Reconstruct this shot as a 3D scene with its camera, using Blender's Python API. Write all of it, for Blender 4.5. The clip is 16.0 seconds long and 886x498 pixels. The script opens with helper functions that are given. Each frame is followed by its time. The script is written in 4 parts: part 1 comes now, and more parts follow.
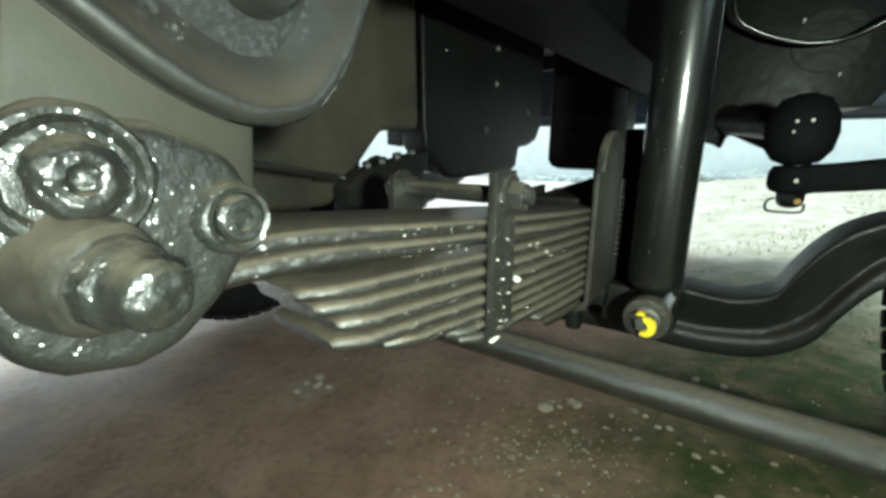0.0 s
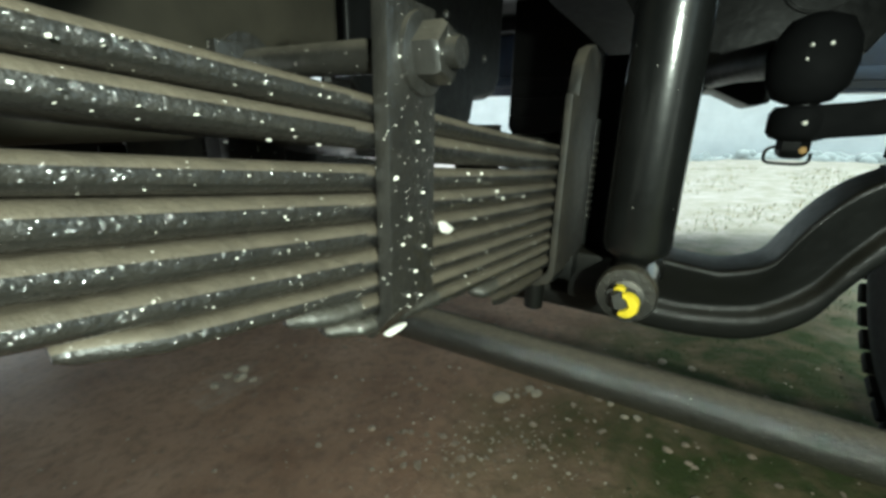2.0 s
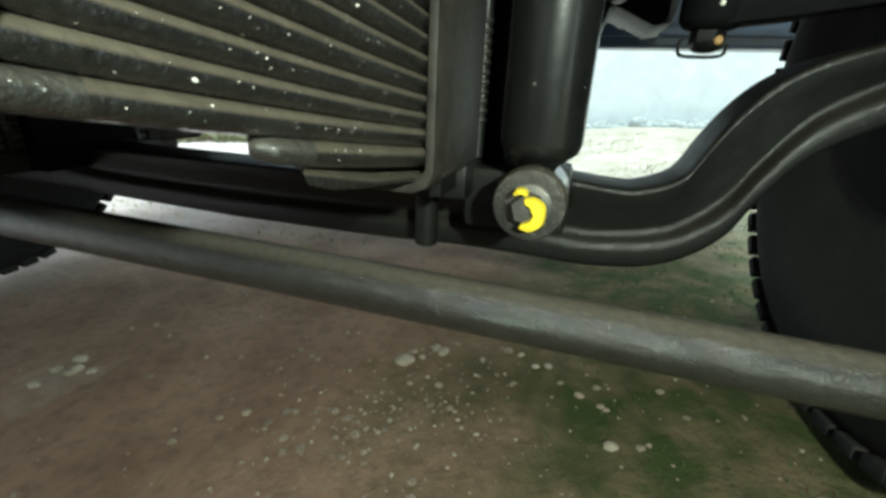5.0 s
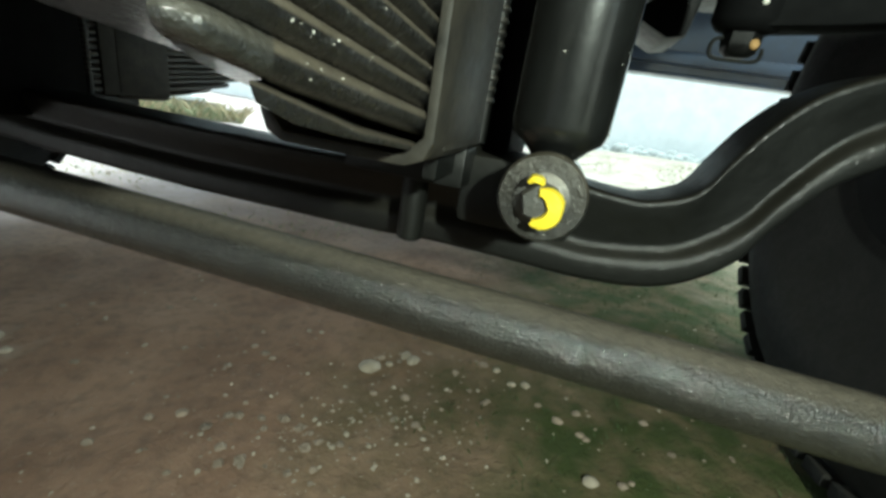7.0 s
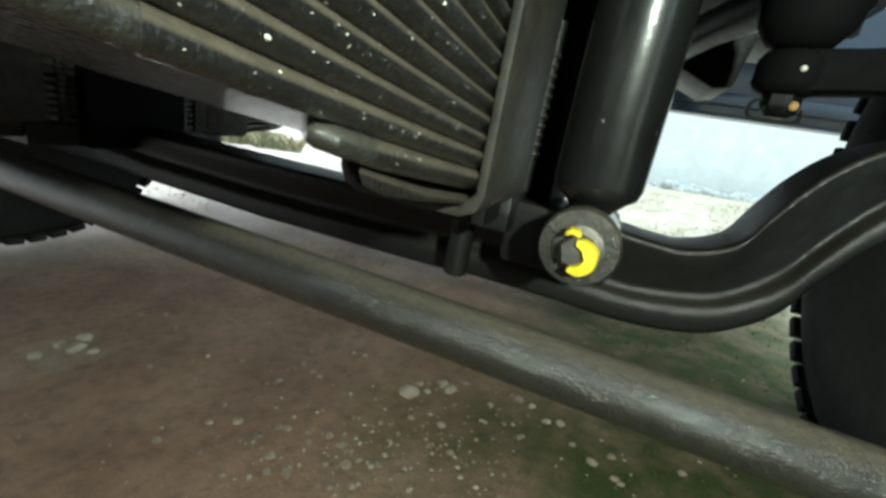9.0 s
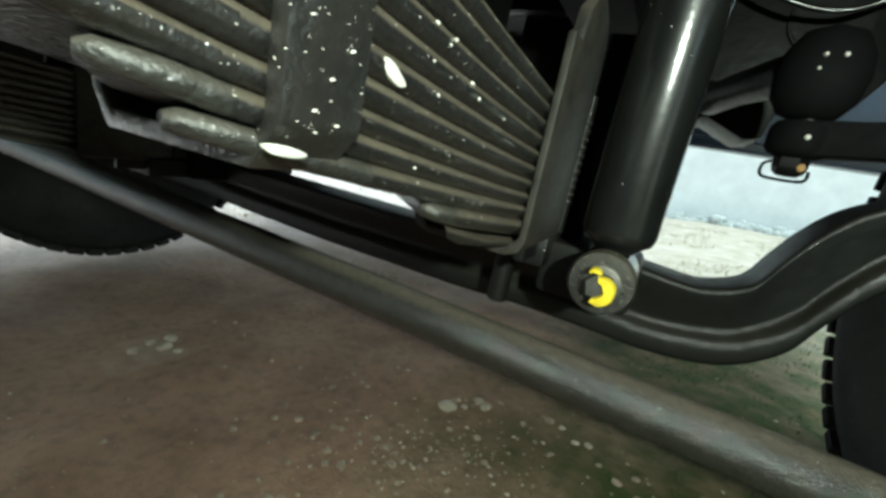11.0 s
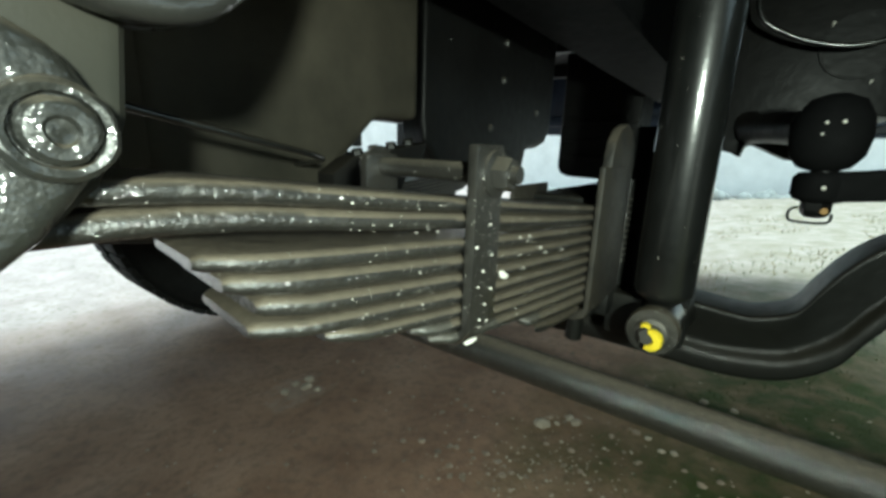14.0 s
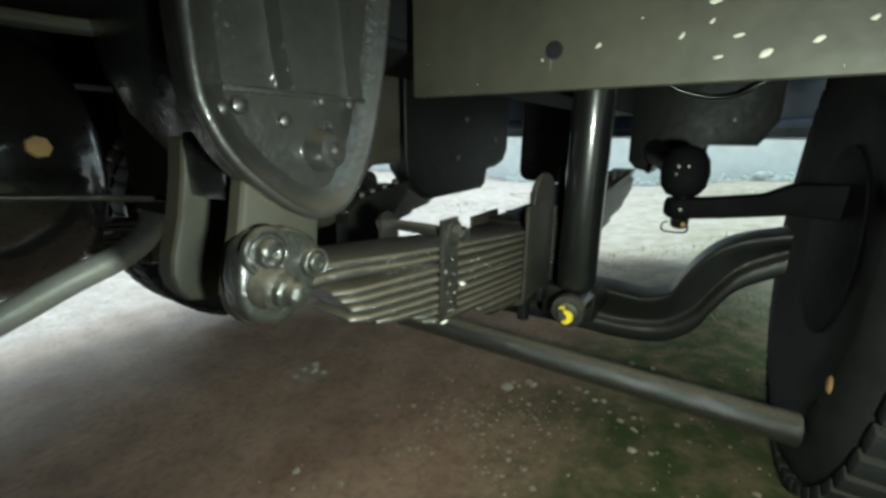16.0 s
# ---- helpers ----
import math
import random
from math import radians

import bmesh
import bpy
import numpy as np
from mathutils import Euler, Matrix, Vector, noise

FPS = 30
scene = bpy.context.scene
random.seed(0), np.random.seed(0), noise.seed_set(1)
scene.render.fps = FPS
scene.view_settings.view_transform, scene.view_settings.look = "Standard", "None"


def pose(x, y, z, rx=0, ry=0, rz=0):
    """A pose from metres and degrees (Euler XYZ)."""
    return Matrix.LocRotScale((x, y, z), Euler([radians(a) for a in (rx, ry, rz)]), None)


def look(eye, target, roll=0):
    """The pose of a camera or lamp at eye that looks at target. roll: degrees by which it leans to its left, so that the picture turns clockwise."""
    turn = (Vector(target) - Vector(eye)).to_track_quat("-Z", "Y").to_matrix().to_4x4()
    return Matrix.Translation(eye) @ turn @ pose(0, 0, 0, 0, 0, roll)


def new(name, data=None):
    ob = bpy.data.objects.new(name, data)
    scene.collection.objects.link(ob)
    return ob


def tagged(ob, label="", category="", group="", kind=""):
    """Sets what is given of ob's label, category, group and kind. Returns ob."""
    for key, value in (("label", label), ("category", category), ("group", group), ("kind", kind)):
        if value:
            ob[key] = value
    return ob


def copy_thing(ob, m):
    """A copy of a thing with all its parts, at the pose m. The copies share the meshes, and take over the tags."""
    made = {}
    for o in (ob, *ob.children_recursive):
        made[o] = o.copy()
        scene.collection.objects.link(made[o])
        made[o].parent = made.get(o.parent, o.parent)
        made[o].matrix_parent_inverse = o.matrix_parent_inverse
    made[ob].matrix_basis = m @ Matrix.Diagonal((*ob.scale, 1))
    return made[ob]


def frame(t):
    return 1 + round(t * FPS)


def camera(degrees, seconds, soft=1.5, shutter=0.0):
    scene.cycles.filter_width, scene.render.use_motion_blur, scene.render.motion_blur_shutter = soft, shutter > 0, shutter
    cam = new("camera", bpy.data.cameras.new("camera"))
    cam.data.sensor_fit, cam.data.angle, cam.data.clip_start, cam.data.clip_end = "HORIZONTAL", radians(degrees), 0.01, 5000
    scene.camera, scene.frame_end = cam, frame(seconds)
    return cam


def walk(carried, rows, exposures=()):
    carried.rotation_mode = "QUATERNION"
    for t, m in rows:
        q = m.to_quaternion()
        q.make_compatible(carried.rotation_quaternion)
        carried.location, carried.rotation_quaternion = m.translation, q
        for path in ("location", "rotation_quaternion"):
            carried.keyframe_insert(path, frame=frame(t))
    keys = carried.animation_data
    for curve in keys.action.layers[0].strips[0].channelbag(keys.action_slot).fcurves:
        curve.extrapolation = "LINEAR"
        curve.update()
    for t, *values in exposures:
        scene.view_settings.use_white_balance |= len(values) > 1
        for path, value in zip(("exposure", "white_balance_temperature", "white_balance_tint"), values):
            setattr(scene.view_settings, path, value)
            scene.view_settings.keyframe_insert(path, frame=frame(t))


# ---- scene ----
cam = camera(94.4, 16.0, soft=3.2)
PATH = [
    (0, (-0.055, -0.107, 0.765), (-1.146, 1.486, 0.245), -0.4),
    (0.5, (-0.066, -0.049, 0.761), (-1.109, 1.571, 0.226), -0.9),
    (1, (-0.085, -0.004, 0.737), (-1.073, 1.646, 0.189), 0.7),
    (1.5, (-0.091, 0.019, 0.717), (-1.082, 1.664, 0.157), 1.3),
    (2, (-0.102, 0.057, 0.685), (-1.025, 1.726, 0.082), 1.2),
    (2.5, (-0.102, 0.086, 0.664), (-0.977, 1.771, 0.035), 1.7),
    (3, (-0.108, 0.103, 0.65), (-0.962, 1.788, -0.007), 1.4),
    (3.5, (-0.109, 0.138, 0.637), (-0.894, 1.845, -0.047), 1.2),
    (4, (-0.11, 0.159, 0.608), (-0.827, 1.879, -0.119), 1.8),
    (4.5, (-0.104, 0.181, 0.599), (-0.732, 1.942, -0.112), 1.8),
    (5, (-0.094, 0.192, 0.575), (-0.643, 1.979, -0.136), 2.6),
    (5.2, (-0.086, 0.193, 0.566), (-0.630, 1.985, -0.136), 2.5),
    (7.5, (-0.132, 0.259, 0.537), (-0.579, 2.102, -0.1), 11.0),
    (8, (-0.133, 0.237, 0.546), (-0.66, 2.074, -0.041), 10.7),
    (8.5, (-0.125, 0.226, 0.552), (-0.717, 2.048, -0.023), 10.4),
    (9, (-0.121, 0.21, 0.56), (-0.773, 2.012, -0.012), 10.2),
    (11.3, (-0.095, 0.099, 0.607), (-0.977, 1.829, 0.127), 10.1),
    (11.5, (-0.091, 0.091, 0.619), (-1.003, 1.806, 0.143), 8.8),
    (12, (-0.083, 0.076, 0.631), (-1.034, 1.767, 0.142), 7.8),
    (12.5, (-0.075, 0.054, 0.656), (-1.078, 1.712, 0.16), 5.7),
    (13, (-0.076, 0.026, 0.675), (-1.135, 1.648, 0.179), 4.5),
    (13.5, (-0.07, -0.007, 0.697), (-1.178, 1.584, 0.207), 4.0),
    (14, (-0.056, -0.052, 0.733), (-1.189, 1.525, 0.253), 1.9),
    (14.5, (-0.033, -0.098, 0.76), (-1.141, 1.501, 0.294), 2.3),
    (15, (-0.013, -0.137, 0.772), (-1.022, 1.527, 0.311), 1.4),
    (15.5, (0.036, -0.207, 0.796), (-0.974, 1.435, 0.267), 1.2),
    (16, (0.09, -0.272, 0.853), (-0.947, 1.354, 0.321), 0.4),
]
walk(cam, [(t, look(eye, target, roll)) for t, eye, target, roll in PATH], exposures=[(0.0, 2.24, 5620, -18), (1.0, 1.95, 5620, -17), (3.5, 2.08, 5660, -16), (5.0, 2.3, 5700, -16), (7.5, 2.4, 5700, -15), (9.0, 2.3, 5700, -15), (11.5, 2.02, 5660, -16), (14.0, 1.87, 5620, -16), (15.0, 1.8, 5620, -16), (16.0, 1.68, 5620, -16)])


# ---- light ----
world = bpy.data.worlds.new("world")
scene.world = world
world.use_nodes = True
wn = world.node_tree.nodes
sky = wn.new("ShaderNodeTexSky")
sky.sky_type = "NISHITA"
sky.sun_disc = False
sky.sun_elevation = radians(75)
sky.sun_rotation = radians(27)
sky.air_density, sky.dust_density = 1.0, 4.0
wn["Background"].inputs["Strength"].default_value = 0.1
grey = wn.new("ShaderNodeHueSaturation")
grey.inputs["Saturation"].default_value = 0.32
world.node_tree.links.new(sky.outputs["Color"], grey.inputs["Color"])
world.node_tree.links.new(grey.outputs["Color"], wn["Background"].inputs["Color"])
sun = new("sun", bpy.data.lights.new("sun", "SUN"))
sun.data.energy, sun.data.angle, sun.data.color = 0.8, radians(20), (1.0, 0.97, 0.93)
sun.matrix_world = look((0.6, 1.2, 5), (0, 0, 0))
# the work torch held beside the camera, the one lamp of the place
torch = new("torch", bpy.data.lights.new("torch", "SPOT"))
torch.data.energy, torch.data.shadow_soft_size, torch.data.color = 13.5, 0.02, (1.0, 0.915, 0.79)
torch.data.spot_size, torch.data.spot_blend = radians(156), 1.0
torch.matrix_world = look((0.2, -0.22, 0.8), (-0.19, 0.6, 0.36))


# ---- materials ----
def material(name, base, rough=0.5, metal=0.0, dust=0.0, dust_col=(0.24, 0.2, 0.13), grain=60.0, bump=0.15, vary=0.35, specks=0.0, coat=0.0, speck_scale=90.0, speck_cut=0.58, settle=(-0.05, 0.4), film=0.1, spec=0.5, coat_rough=0.14, coat_bump=0.0, coat_scale=0.0):
    m = bpy.data.materials.new(name)
    m.use_nodes = True
    n, l = m.node_tree.nodes, m.node_tree.links
    p = n["Principled BSDF"]
    geo = n.new("ShaderNodeNewGeometry")
    where = geo.outputs["Position"]

    def tex(scale, detail=5.0, rough_=0.6):
        t = n.new("ShaderNodeTexNoise")
        t.inputs["Scale"].default_value, t.inputs["Detail"].default_value, t.inputs["Roughness"].default_value = scale, detail, rough_
        l.new(where, t.inputs["Vector"])
        return t.outputs["Fac"]

    def ramp(src, a, b):
        r = n.new("ShaderNodeMapRange")
        r.inputs["From Min"].default_value, r.inputs["From Max"].default_value = a, b
        l.new(src, r.inputs["Value"])
        return r.outputs["Result"]

    def math_(op, a, b):
        q = n.new("ShaderNodeMath")
        q.operation = op
        for s, v in zip(q.inputs, (a, b)):
            if isinstance(v, (int, float)):
                s.default_value = v
            else:
                l.new(v, s)
        return q.outputs["Value"]

    def mix(fac, a, b):
        q = n.new("ShaderNodeMix")
        q.data_type = "RGBA"
        if isinstance(fac, (int, float)):
            q.inputs["Factor"].default_value = fac
        else:
            l.new(fac, q.inputs["Factor"])
        for s, v in ((q.inputs["A"], a), (q.inputs["B"], b)):
            if isinstance(v, tuple):
                s.default_value = (*v, 1)
            else:
                l.new(v, s)
        return q.outputs["Result"]

    large, fine = tex(grain * 0.15), tex(grain)
    dark = tuple(c * (1 - vary) for c in base)
    light = tuple(min(1, c * (1 + vary)) for c in base)
    col = mix(ramp(large, 0.3, 0.7), dark, light)
    col = mix(math_("MULTIPLY", ramp(fine, 0.35, 0.75), 0.35), col, tuple(c * 0.55 for c in base))
    rgh = math_("ADD", math_("MULTIPLY", fine, 0.3), rough - 0.15)
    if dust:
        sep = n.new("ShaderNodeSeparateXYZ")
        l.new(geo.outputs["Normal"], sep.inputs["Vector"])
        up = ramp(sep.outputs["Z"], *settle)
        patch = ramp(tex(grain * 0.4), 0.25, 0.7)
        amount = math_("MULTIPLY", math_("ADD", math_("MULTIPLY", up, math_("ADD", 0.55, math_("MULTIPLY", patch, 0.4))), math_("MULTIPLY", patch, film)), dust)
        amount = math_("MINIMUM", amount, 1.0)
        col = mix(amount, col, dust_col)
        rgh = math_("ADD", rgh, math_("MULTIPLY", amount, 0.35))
    if specks:
        v = n.new("ShaderNodeTexVoronoi")
        v.inputs["Scale"].default_value = speck_scale
        warp = n.new("ShaderNodeTexNoise")
        warp.inputs["Scale"].default_value = speck_scale * 1.3
        l.new(where, warp.inputs["Vector"])
        shift = n.new("ShaderNodeVectorMath")
        shift.operation = "MULTIPLY_ADD"
        l.new(warp.outputs["Color"], shift.inputs[0])
        shift.inputs[1].default_value = (0.9 / speck_scale,) * 3
        l.new(where, shift.inputs[2])
        l.new(shift.outputs["Vector"], v.inputs["Vector"])
        sel = math_("GREATER_THAN", tex(speck_scale * 0.45, 1.0), speck_cut)
        size = math_("MULTIPLY", ramp(tex(speck_scale * 0.8, 2.0), 0.3, 0.75), specks)
        spot = math_("MULTIPLY", math_("LESS_THAN", v.outputs["Distance"], size), sel)
        col = mix(spot, col, (0.75, 0.73, 0.66))
    l.new(col, p.inputs["Base Color"])
    l.new(rgh, p.inputs["Roughness"])
    p.inputs["Metallic"].default_value = metal
    p.inputs["Specular IOR Level"].default_value = spec
    p.inputs["Coat Weight"].default_value = coat
    if dust and coat:
        l.new(math_("MULTIPLY", math_("SUBTRACT", 1.0, math_("MULTIPLY", amount, 0.9)), coat), p.inputs["Coat Weight"])
    p.inputs["Coat Roughness"].default_value = coat_rough
    b = n.new("ShaderNodeBump")
    b.inputs["Strength"].default_value, b.inputs["Distance"].default_value = bump, 0.002
    l.new(math_("ADD", fine, math_("MULTIPLY", large, 1.5)), b.inputs["Height"])
    l.new(b.outputs["Normal"], p.inputs["Normal"])
    if coat_bump:
        c = n.new("ShaderNodeBump")
        c.inputs["Strength"].default_value, c.inputs["Distance"].default_value = coat_bump, 1.1 / coat_scale if coat_scale else 0.002
        l.new(tex(coat_scale or grain * 1.2, 2.0), c.inputs["Height"])
        l.new(c.outputs["Normal"], p.inputs["Coat Normal"])
    return m


# pale specks here are paint drops and painted-in small glints
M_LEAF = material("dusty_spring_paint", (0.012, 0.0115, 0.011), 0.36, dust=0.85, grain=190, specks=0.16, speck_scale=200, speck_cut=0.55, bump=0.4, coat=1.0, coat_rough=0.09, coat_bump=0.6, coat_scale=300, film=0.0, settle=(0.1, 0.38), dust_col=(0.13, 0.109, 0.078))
M_CLIP = material("clip_paint", (0.0125, 0.012, 0.011), 0.4, dust=0.4, grain=170, specks=0.2, speck_scale=300, speck_cut=0.5, bump=0.3, coat=0.9, coat_bump=0.35, coat_scale=260, coat_rough=0.12, film=0.12, settle=(0.2, 0.9), dust_col=(0.18, 0.158, 0.12))
M_PLATE = material("plate_paint", (0.0095, 0.0092, 0.0083), 0.5, dust=0.6, grain=100, bump=0.4, film=0.5, specks=0.05, settle=(0.3, 0.95), spec=0.35, dust_col=(0.115, 0.1, 0.075))
M_CAST = material("cast_paint", (0.014, 0.0145, 0.013), 0.42, dust=0.6, grain=125, bump=0.5, specks=0.04, coat=1.0, coat_rough=0.13, coat_bump=0.5, coat_scale=150, film=0.04, settle=(0.45, 0.9), dust_col=(0.15, 0.128, 0.092))
M_CHEEK = material("dusty_plate_paint", (0.016, 0.0165, 0.0135), 0.55, dust=0.6, grain=38, bump=0.3, film=0.16, spec=0.3, dust_col=(0.115, 0.1, 0.07))
M_RIM = material("worn_rim_paint", (0.013, 0.013, 0.0125), 0.45, dust=0.5, grain=75, bump=0.2, coat=1.0, coat_rough=0.12, coat_bump=0.2, coat_scale=70, film=0.07, settle=(0.3, 0.9), dust_col=(0.14, 0.11, 0.08))
M_PIN = material("dusty_pin", (0.018, 0.017, 0.014), 0.5, dust=0.48, grain=95, bump=0.6, coat=0.8, coat_rough=0.18, coat_bump=0.7, film=0.2, settle=(0.2, 0.85), dust_col=(0.17, 0.145, 0.105))
M_GLOSS = material("black_gloss_paint", (0.007, 0.0075, 0.0073), 0.4, dust=0.05, grain=120, bump=0.1, specks=0.14, coat=1.0, coat_rough=0.17, coat_bump=0.12, speck_scale=140, film=0.04, spec=0.3)
M_AXLE = material("axle_paint", (0.0065, 0.007, 0.0065), 0.5, dust=0.05, grain=60, bump=0.4, film=0.08, spec=0.25, coat=0.22, coat_rough=0.16, coat_bump=0.35, coat_scale=220)
M_WET = material("wet_black_paint", (0.008, 0.0085, 0.009), 0.3, dust=0.1, grain=60, bump=0.5, coat=1.0, coat_rough=0.1, coat_bump=0.5, film=0.1)
M_GRIME = material("grimy_dark_panel", (0.02, 0.019, 0.014), 0.6, dust=0.7, grain=14, bump=0.4, film=0.6, spec=0.25, dust_col=(0.13, 0.113, 0.083))
# deeper black for parts lying in shade; the shade is in the colour
M_SHADE = material("shade_black", (0.005, 0.0052, 0.0055), 0.8, grain=40, bump=0.3, spec=0.1)
M_ROD = material("rod_paint", (0.016, 0.0155, 0.014), 0.45, dust=0.8, grain=330, bump=0.7, specks=0.13, speck_scale=260, coat=0.85, coat_rough=0.12, coat_bump=0.7, coat_scale=330, film=0.08, spec=0.25, settle=(0.6, 0.95), dust_col=(0.145, 0.125, 0.097))
M_TANK = material("tank_paint", (0.009, 0.0092, 0.0095), 0.3, dust=0.04, grain=80, bump=0.1, coat=1.0, coat_rough=0.07, coat_bump=0.03, film=0.05)
# the few pale specks are glints painted into the black
M_BLACK = material("underbody_black", (0.0065, 0.0068, 0.0072), 0.45, dust=0.06, grain=45, bump=0.6, spec=0.22, specks=0.06, speck_scale=45, speck_cut=0.62)
# blue haze from the bright sky, put into the bumper's colour
M_BLUE = material("haze_blue_paint", (0.008, 0.02, 0.05), 0.4, dust=0.08, grain=45, bump=0.3, coat=0.5, coat_rough=0.2)
M_RUBBER = material("tyre_rubber", (0.014, 0.0142, 0.0142), 0.8, dust=0.06, grain=90, bump=0.4, spec=0.2)
M_STEEL = material("bolt_steel", (0.1, 0.1, 0.095), 0.4, metal=0.6, dust=0.3, grain=200, bump=0.4)
M_WASHER = material("washer_paint", (0.03, 0.03, 0.028), 0.34, metal=0.3, dust=0.3, grain=260, specks=0.25, speck_scale=260, speck_cut=0.5, bump=0.8, film=0.15)
M_YELLOW = material("yellow_paint", (0.85, 0.66, 0.03), 0.45, grain=300, vary=0.12, bump=0.3)
M_SPLASH = material("old_paint_splash", (0.25, 0.24, 0.2), 0.6, grain=200, vary=0.25, bump=0.3)
M_ORANGE = material("orange_paint", (0.42, 0.26, 0.1), 0.5, grain=300, vary=0.2, bump=0.3)
M_WHITE = material("white_paint", (0.8, 0.78, 0.7), 0.45, grain=300, vary=0.08, bump=0.2)
M_BEAM = material("olive_beam", (0.02, 0.019, 0.014), 0.6, dust=0.5, grain=40, bump=0.4, specks=0.08, speck_scale=120, film=0.16, spec=0.2, dust_col=(0.12, 0.106, 0.072))
M_STONE = material("stone", (0.36, 0.31, 0.24), 0.9, grain=90, bump=0.6, vary=0.25)
M_WALL = material("haze_white_wall", (0.88, 0.88, 0.86), 0.9, grain=3, bump=0.1, vary=0.03)
# leaf colour lifted towards grey to imitate distance haze
M_BUSH = material("haze_grey_shrub", (0.42, 0.435, 0.42), 0.95, grain=4, bump=0.1, vary=0.12, spec=0.05)
M_GRASS = material("grass_blade", (0.045, 0.07, 0.018), 0.8, grain=40, vary=0.4)
M_ALLOY = material("pale_sheet_metal", (0.5, 0.5, 0.48), 0.5, metal=0.2, grain=80, bump=0.2, vary=0.15)
M_YARD = material("yard_blade", (0.2, 0.22, 0.12), 0.85, grain=40, vary=0.35)
M_CLOD = material("soil_clod", (0.25, 0.2, 0.152), 0.95, grain=90, bump=0.7, vary=0.45)
M_STRAW = material("dry_straw", (0.34, 0.29, 0.17), 0.85, grain=60, vary=0.3)


def soil_material():
    """Trodden brown soil, mossy green in patches towards the wheel, drier out in the yard and paler still by painted-in
    sunlight.
    """
    m = bpy.data.materials.new("soil")
    m.use_nodes = True
    n, l = m.node_tree.nodes, m.node_tree.links
    p = n["Principled BSDF"]
    geo = n.new("ShaderNodeNewGeometry")
    sep = n.new("ShaderNodeSeparateXYZ")
    l.new(geo.outputs["Position"], sep.inputs["Vector"])

    def tex(scale, detail=6.0):
        t = n.new("ShaderNodeTexNoise")
        t.inputs["Scale"].default_value, t.inputs["Detail"].default_value = scale, detail
        l.new(geo.outputs["Position"], t.inputs["Vector"])
        return t.outputs["Fac"]

    def ramp(src, a, b, c=0.0, d=1.0):
        r = n.new("ShaderNodeMapRange")
        for k, v in zip(("From Min", "From Max", "To Min", "To Max"), (a, b, c, d)):
            r.inputs[k].default_value = v
        l.new(src, r.inputs["Value"])
        return r.outputs["Result"]

    def calc(op, a, b):
        q = n.new("ShaderNodeMath")
        q.operation = op
        for s_, v in zip(q.inputs, (a, b)):
            if isinstance(v, (int, float)):
                s_.default_value = v
            else:
                l.new(v, s_)
        return q.outputs["Value"]

    def mix(fac, a, b):
        q = n.new("ShaderNodeMix")
        q.data_type = "RGBA"
        l.new(fac, q.inputs["Factor"])
        for s_, v in ((q.inputs["A"], a), (q.inputs["B"], b)):
            if isinstance(v, tuple):
                s_.default_value = (*v, 1)
            else:
                l.new(v, s_)
        return q.outputs["Result"]
    col = mix(ramp(tex(5.0), 0.3, 0.7), (0.2, 0.122, 0.082), (0.335, 0.222, 0.156))
    col = mix(ramp(tex(38.0), 0.45, 0.75, 0.0, 0.55), col, (0.11, 0.078, 0.058))
    col = mix(ramp(tex(120.0, 3.0), 0.6, 0.72, 0.0, 0.25), col, (0.33, 0.28, 0.22))
    moss = calc("MULTIPLY", ramp(calc("ADD", sep.outputs["X"], calc("MULTIPLY", tex(3.0), 0.9)), -0.05, 0.42), ramp(tex(14.0), 0.3, 0.6, 0.45, 0.93))
    col = mix(moss, col, (0.03, 0.05, 0.01))
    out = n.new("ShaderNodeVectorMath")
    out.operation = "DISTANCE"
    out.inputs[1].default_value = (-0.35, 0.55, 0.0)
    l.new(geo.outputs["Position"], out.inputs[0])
    # drier soil away from the truck, with the yard's sunlight painted in
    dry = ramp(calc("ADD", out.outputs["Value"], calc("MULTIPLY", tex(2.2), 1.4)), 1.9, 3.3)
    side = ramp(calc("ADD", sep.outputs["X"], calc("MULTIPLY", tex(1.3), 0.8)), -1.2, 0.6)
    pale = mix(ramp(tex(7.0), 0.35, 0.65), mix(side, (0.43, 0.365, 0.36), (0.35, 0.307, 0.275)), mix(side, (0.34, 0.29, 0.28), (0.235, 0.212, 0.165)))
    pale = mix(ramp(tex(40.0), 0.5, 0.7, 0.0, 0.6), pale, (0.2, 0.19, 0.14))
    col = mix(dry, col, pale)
    crust = n.new("ShaderNodeVectorMath")
    crust.operation = "DISTANCE"
    crust.inputs[1].default_value = (-1.16, 0.67, -0.08)
    l.new(geo.outputs["Position"], crust.inputs[0])
    col = mix(ramp(calc("ADD", crust.outputs["Value"], calc("MULTIPLY", tex(22.0), 0.3)), 0.26, 0.17, 0.0, 0.45), col, (0.36, 0.31, 0.26))
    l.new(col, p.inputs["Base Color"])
    p.inputs["Roughness"].default_value = 0.93
    p.inputs["Specular IOR Level"].default_value = 0.25
    b = n.new("ShaderNodeBump")
    b.inputs["Strength"].default_value, b.inputs["Distance"].default_value = 0.9, 0.006
    l.new(calc("ADD", tex(45.0), calc("MULTIPLY", tex(160.0, 3.0), 0.5)), b.inputs["Height"])
    l.new(b.outputs["Normal"], p.inputs["Normal"])
    return m


M_SOIL = soil_material()


# ---- mesh helpers ----
def thing(name, label, category, group="", kind=""):
    return tagged(new(name), label, category, group, kind)


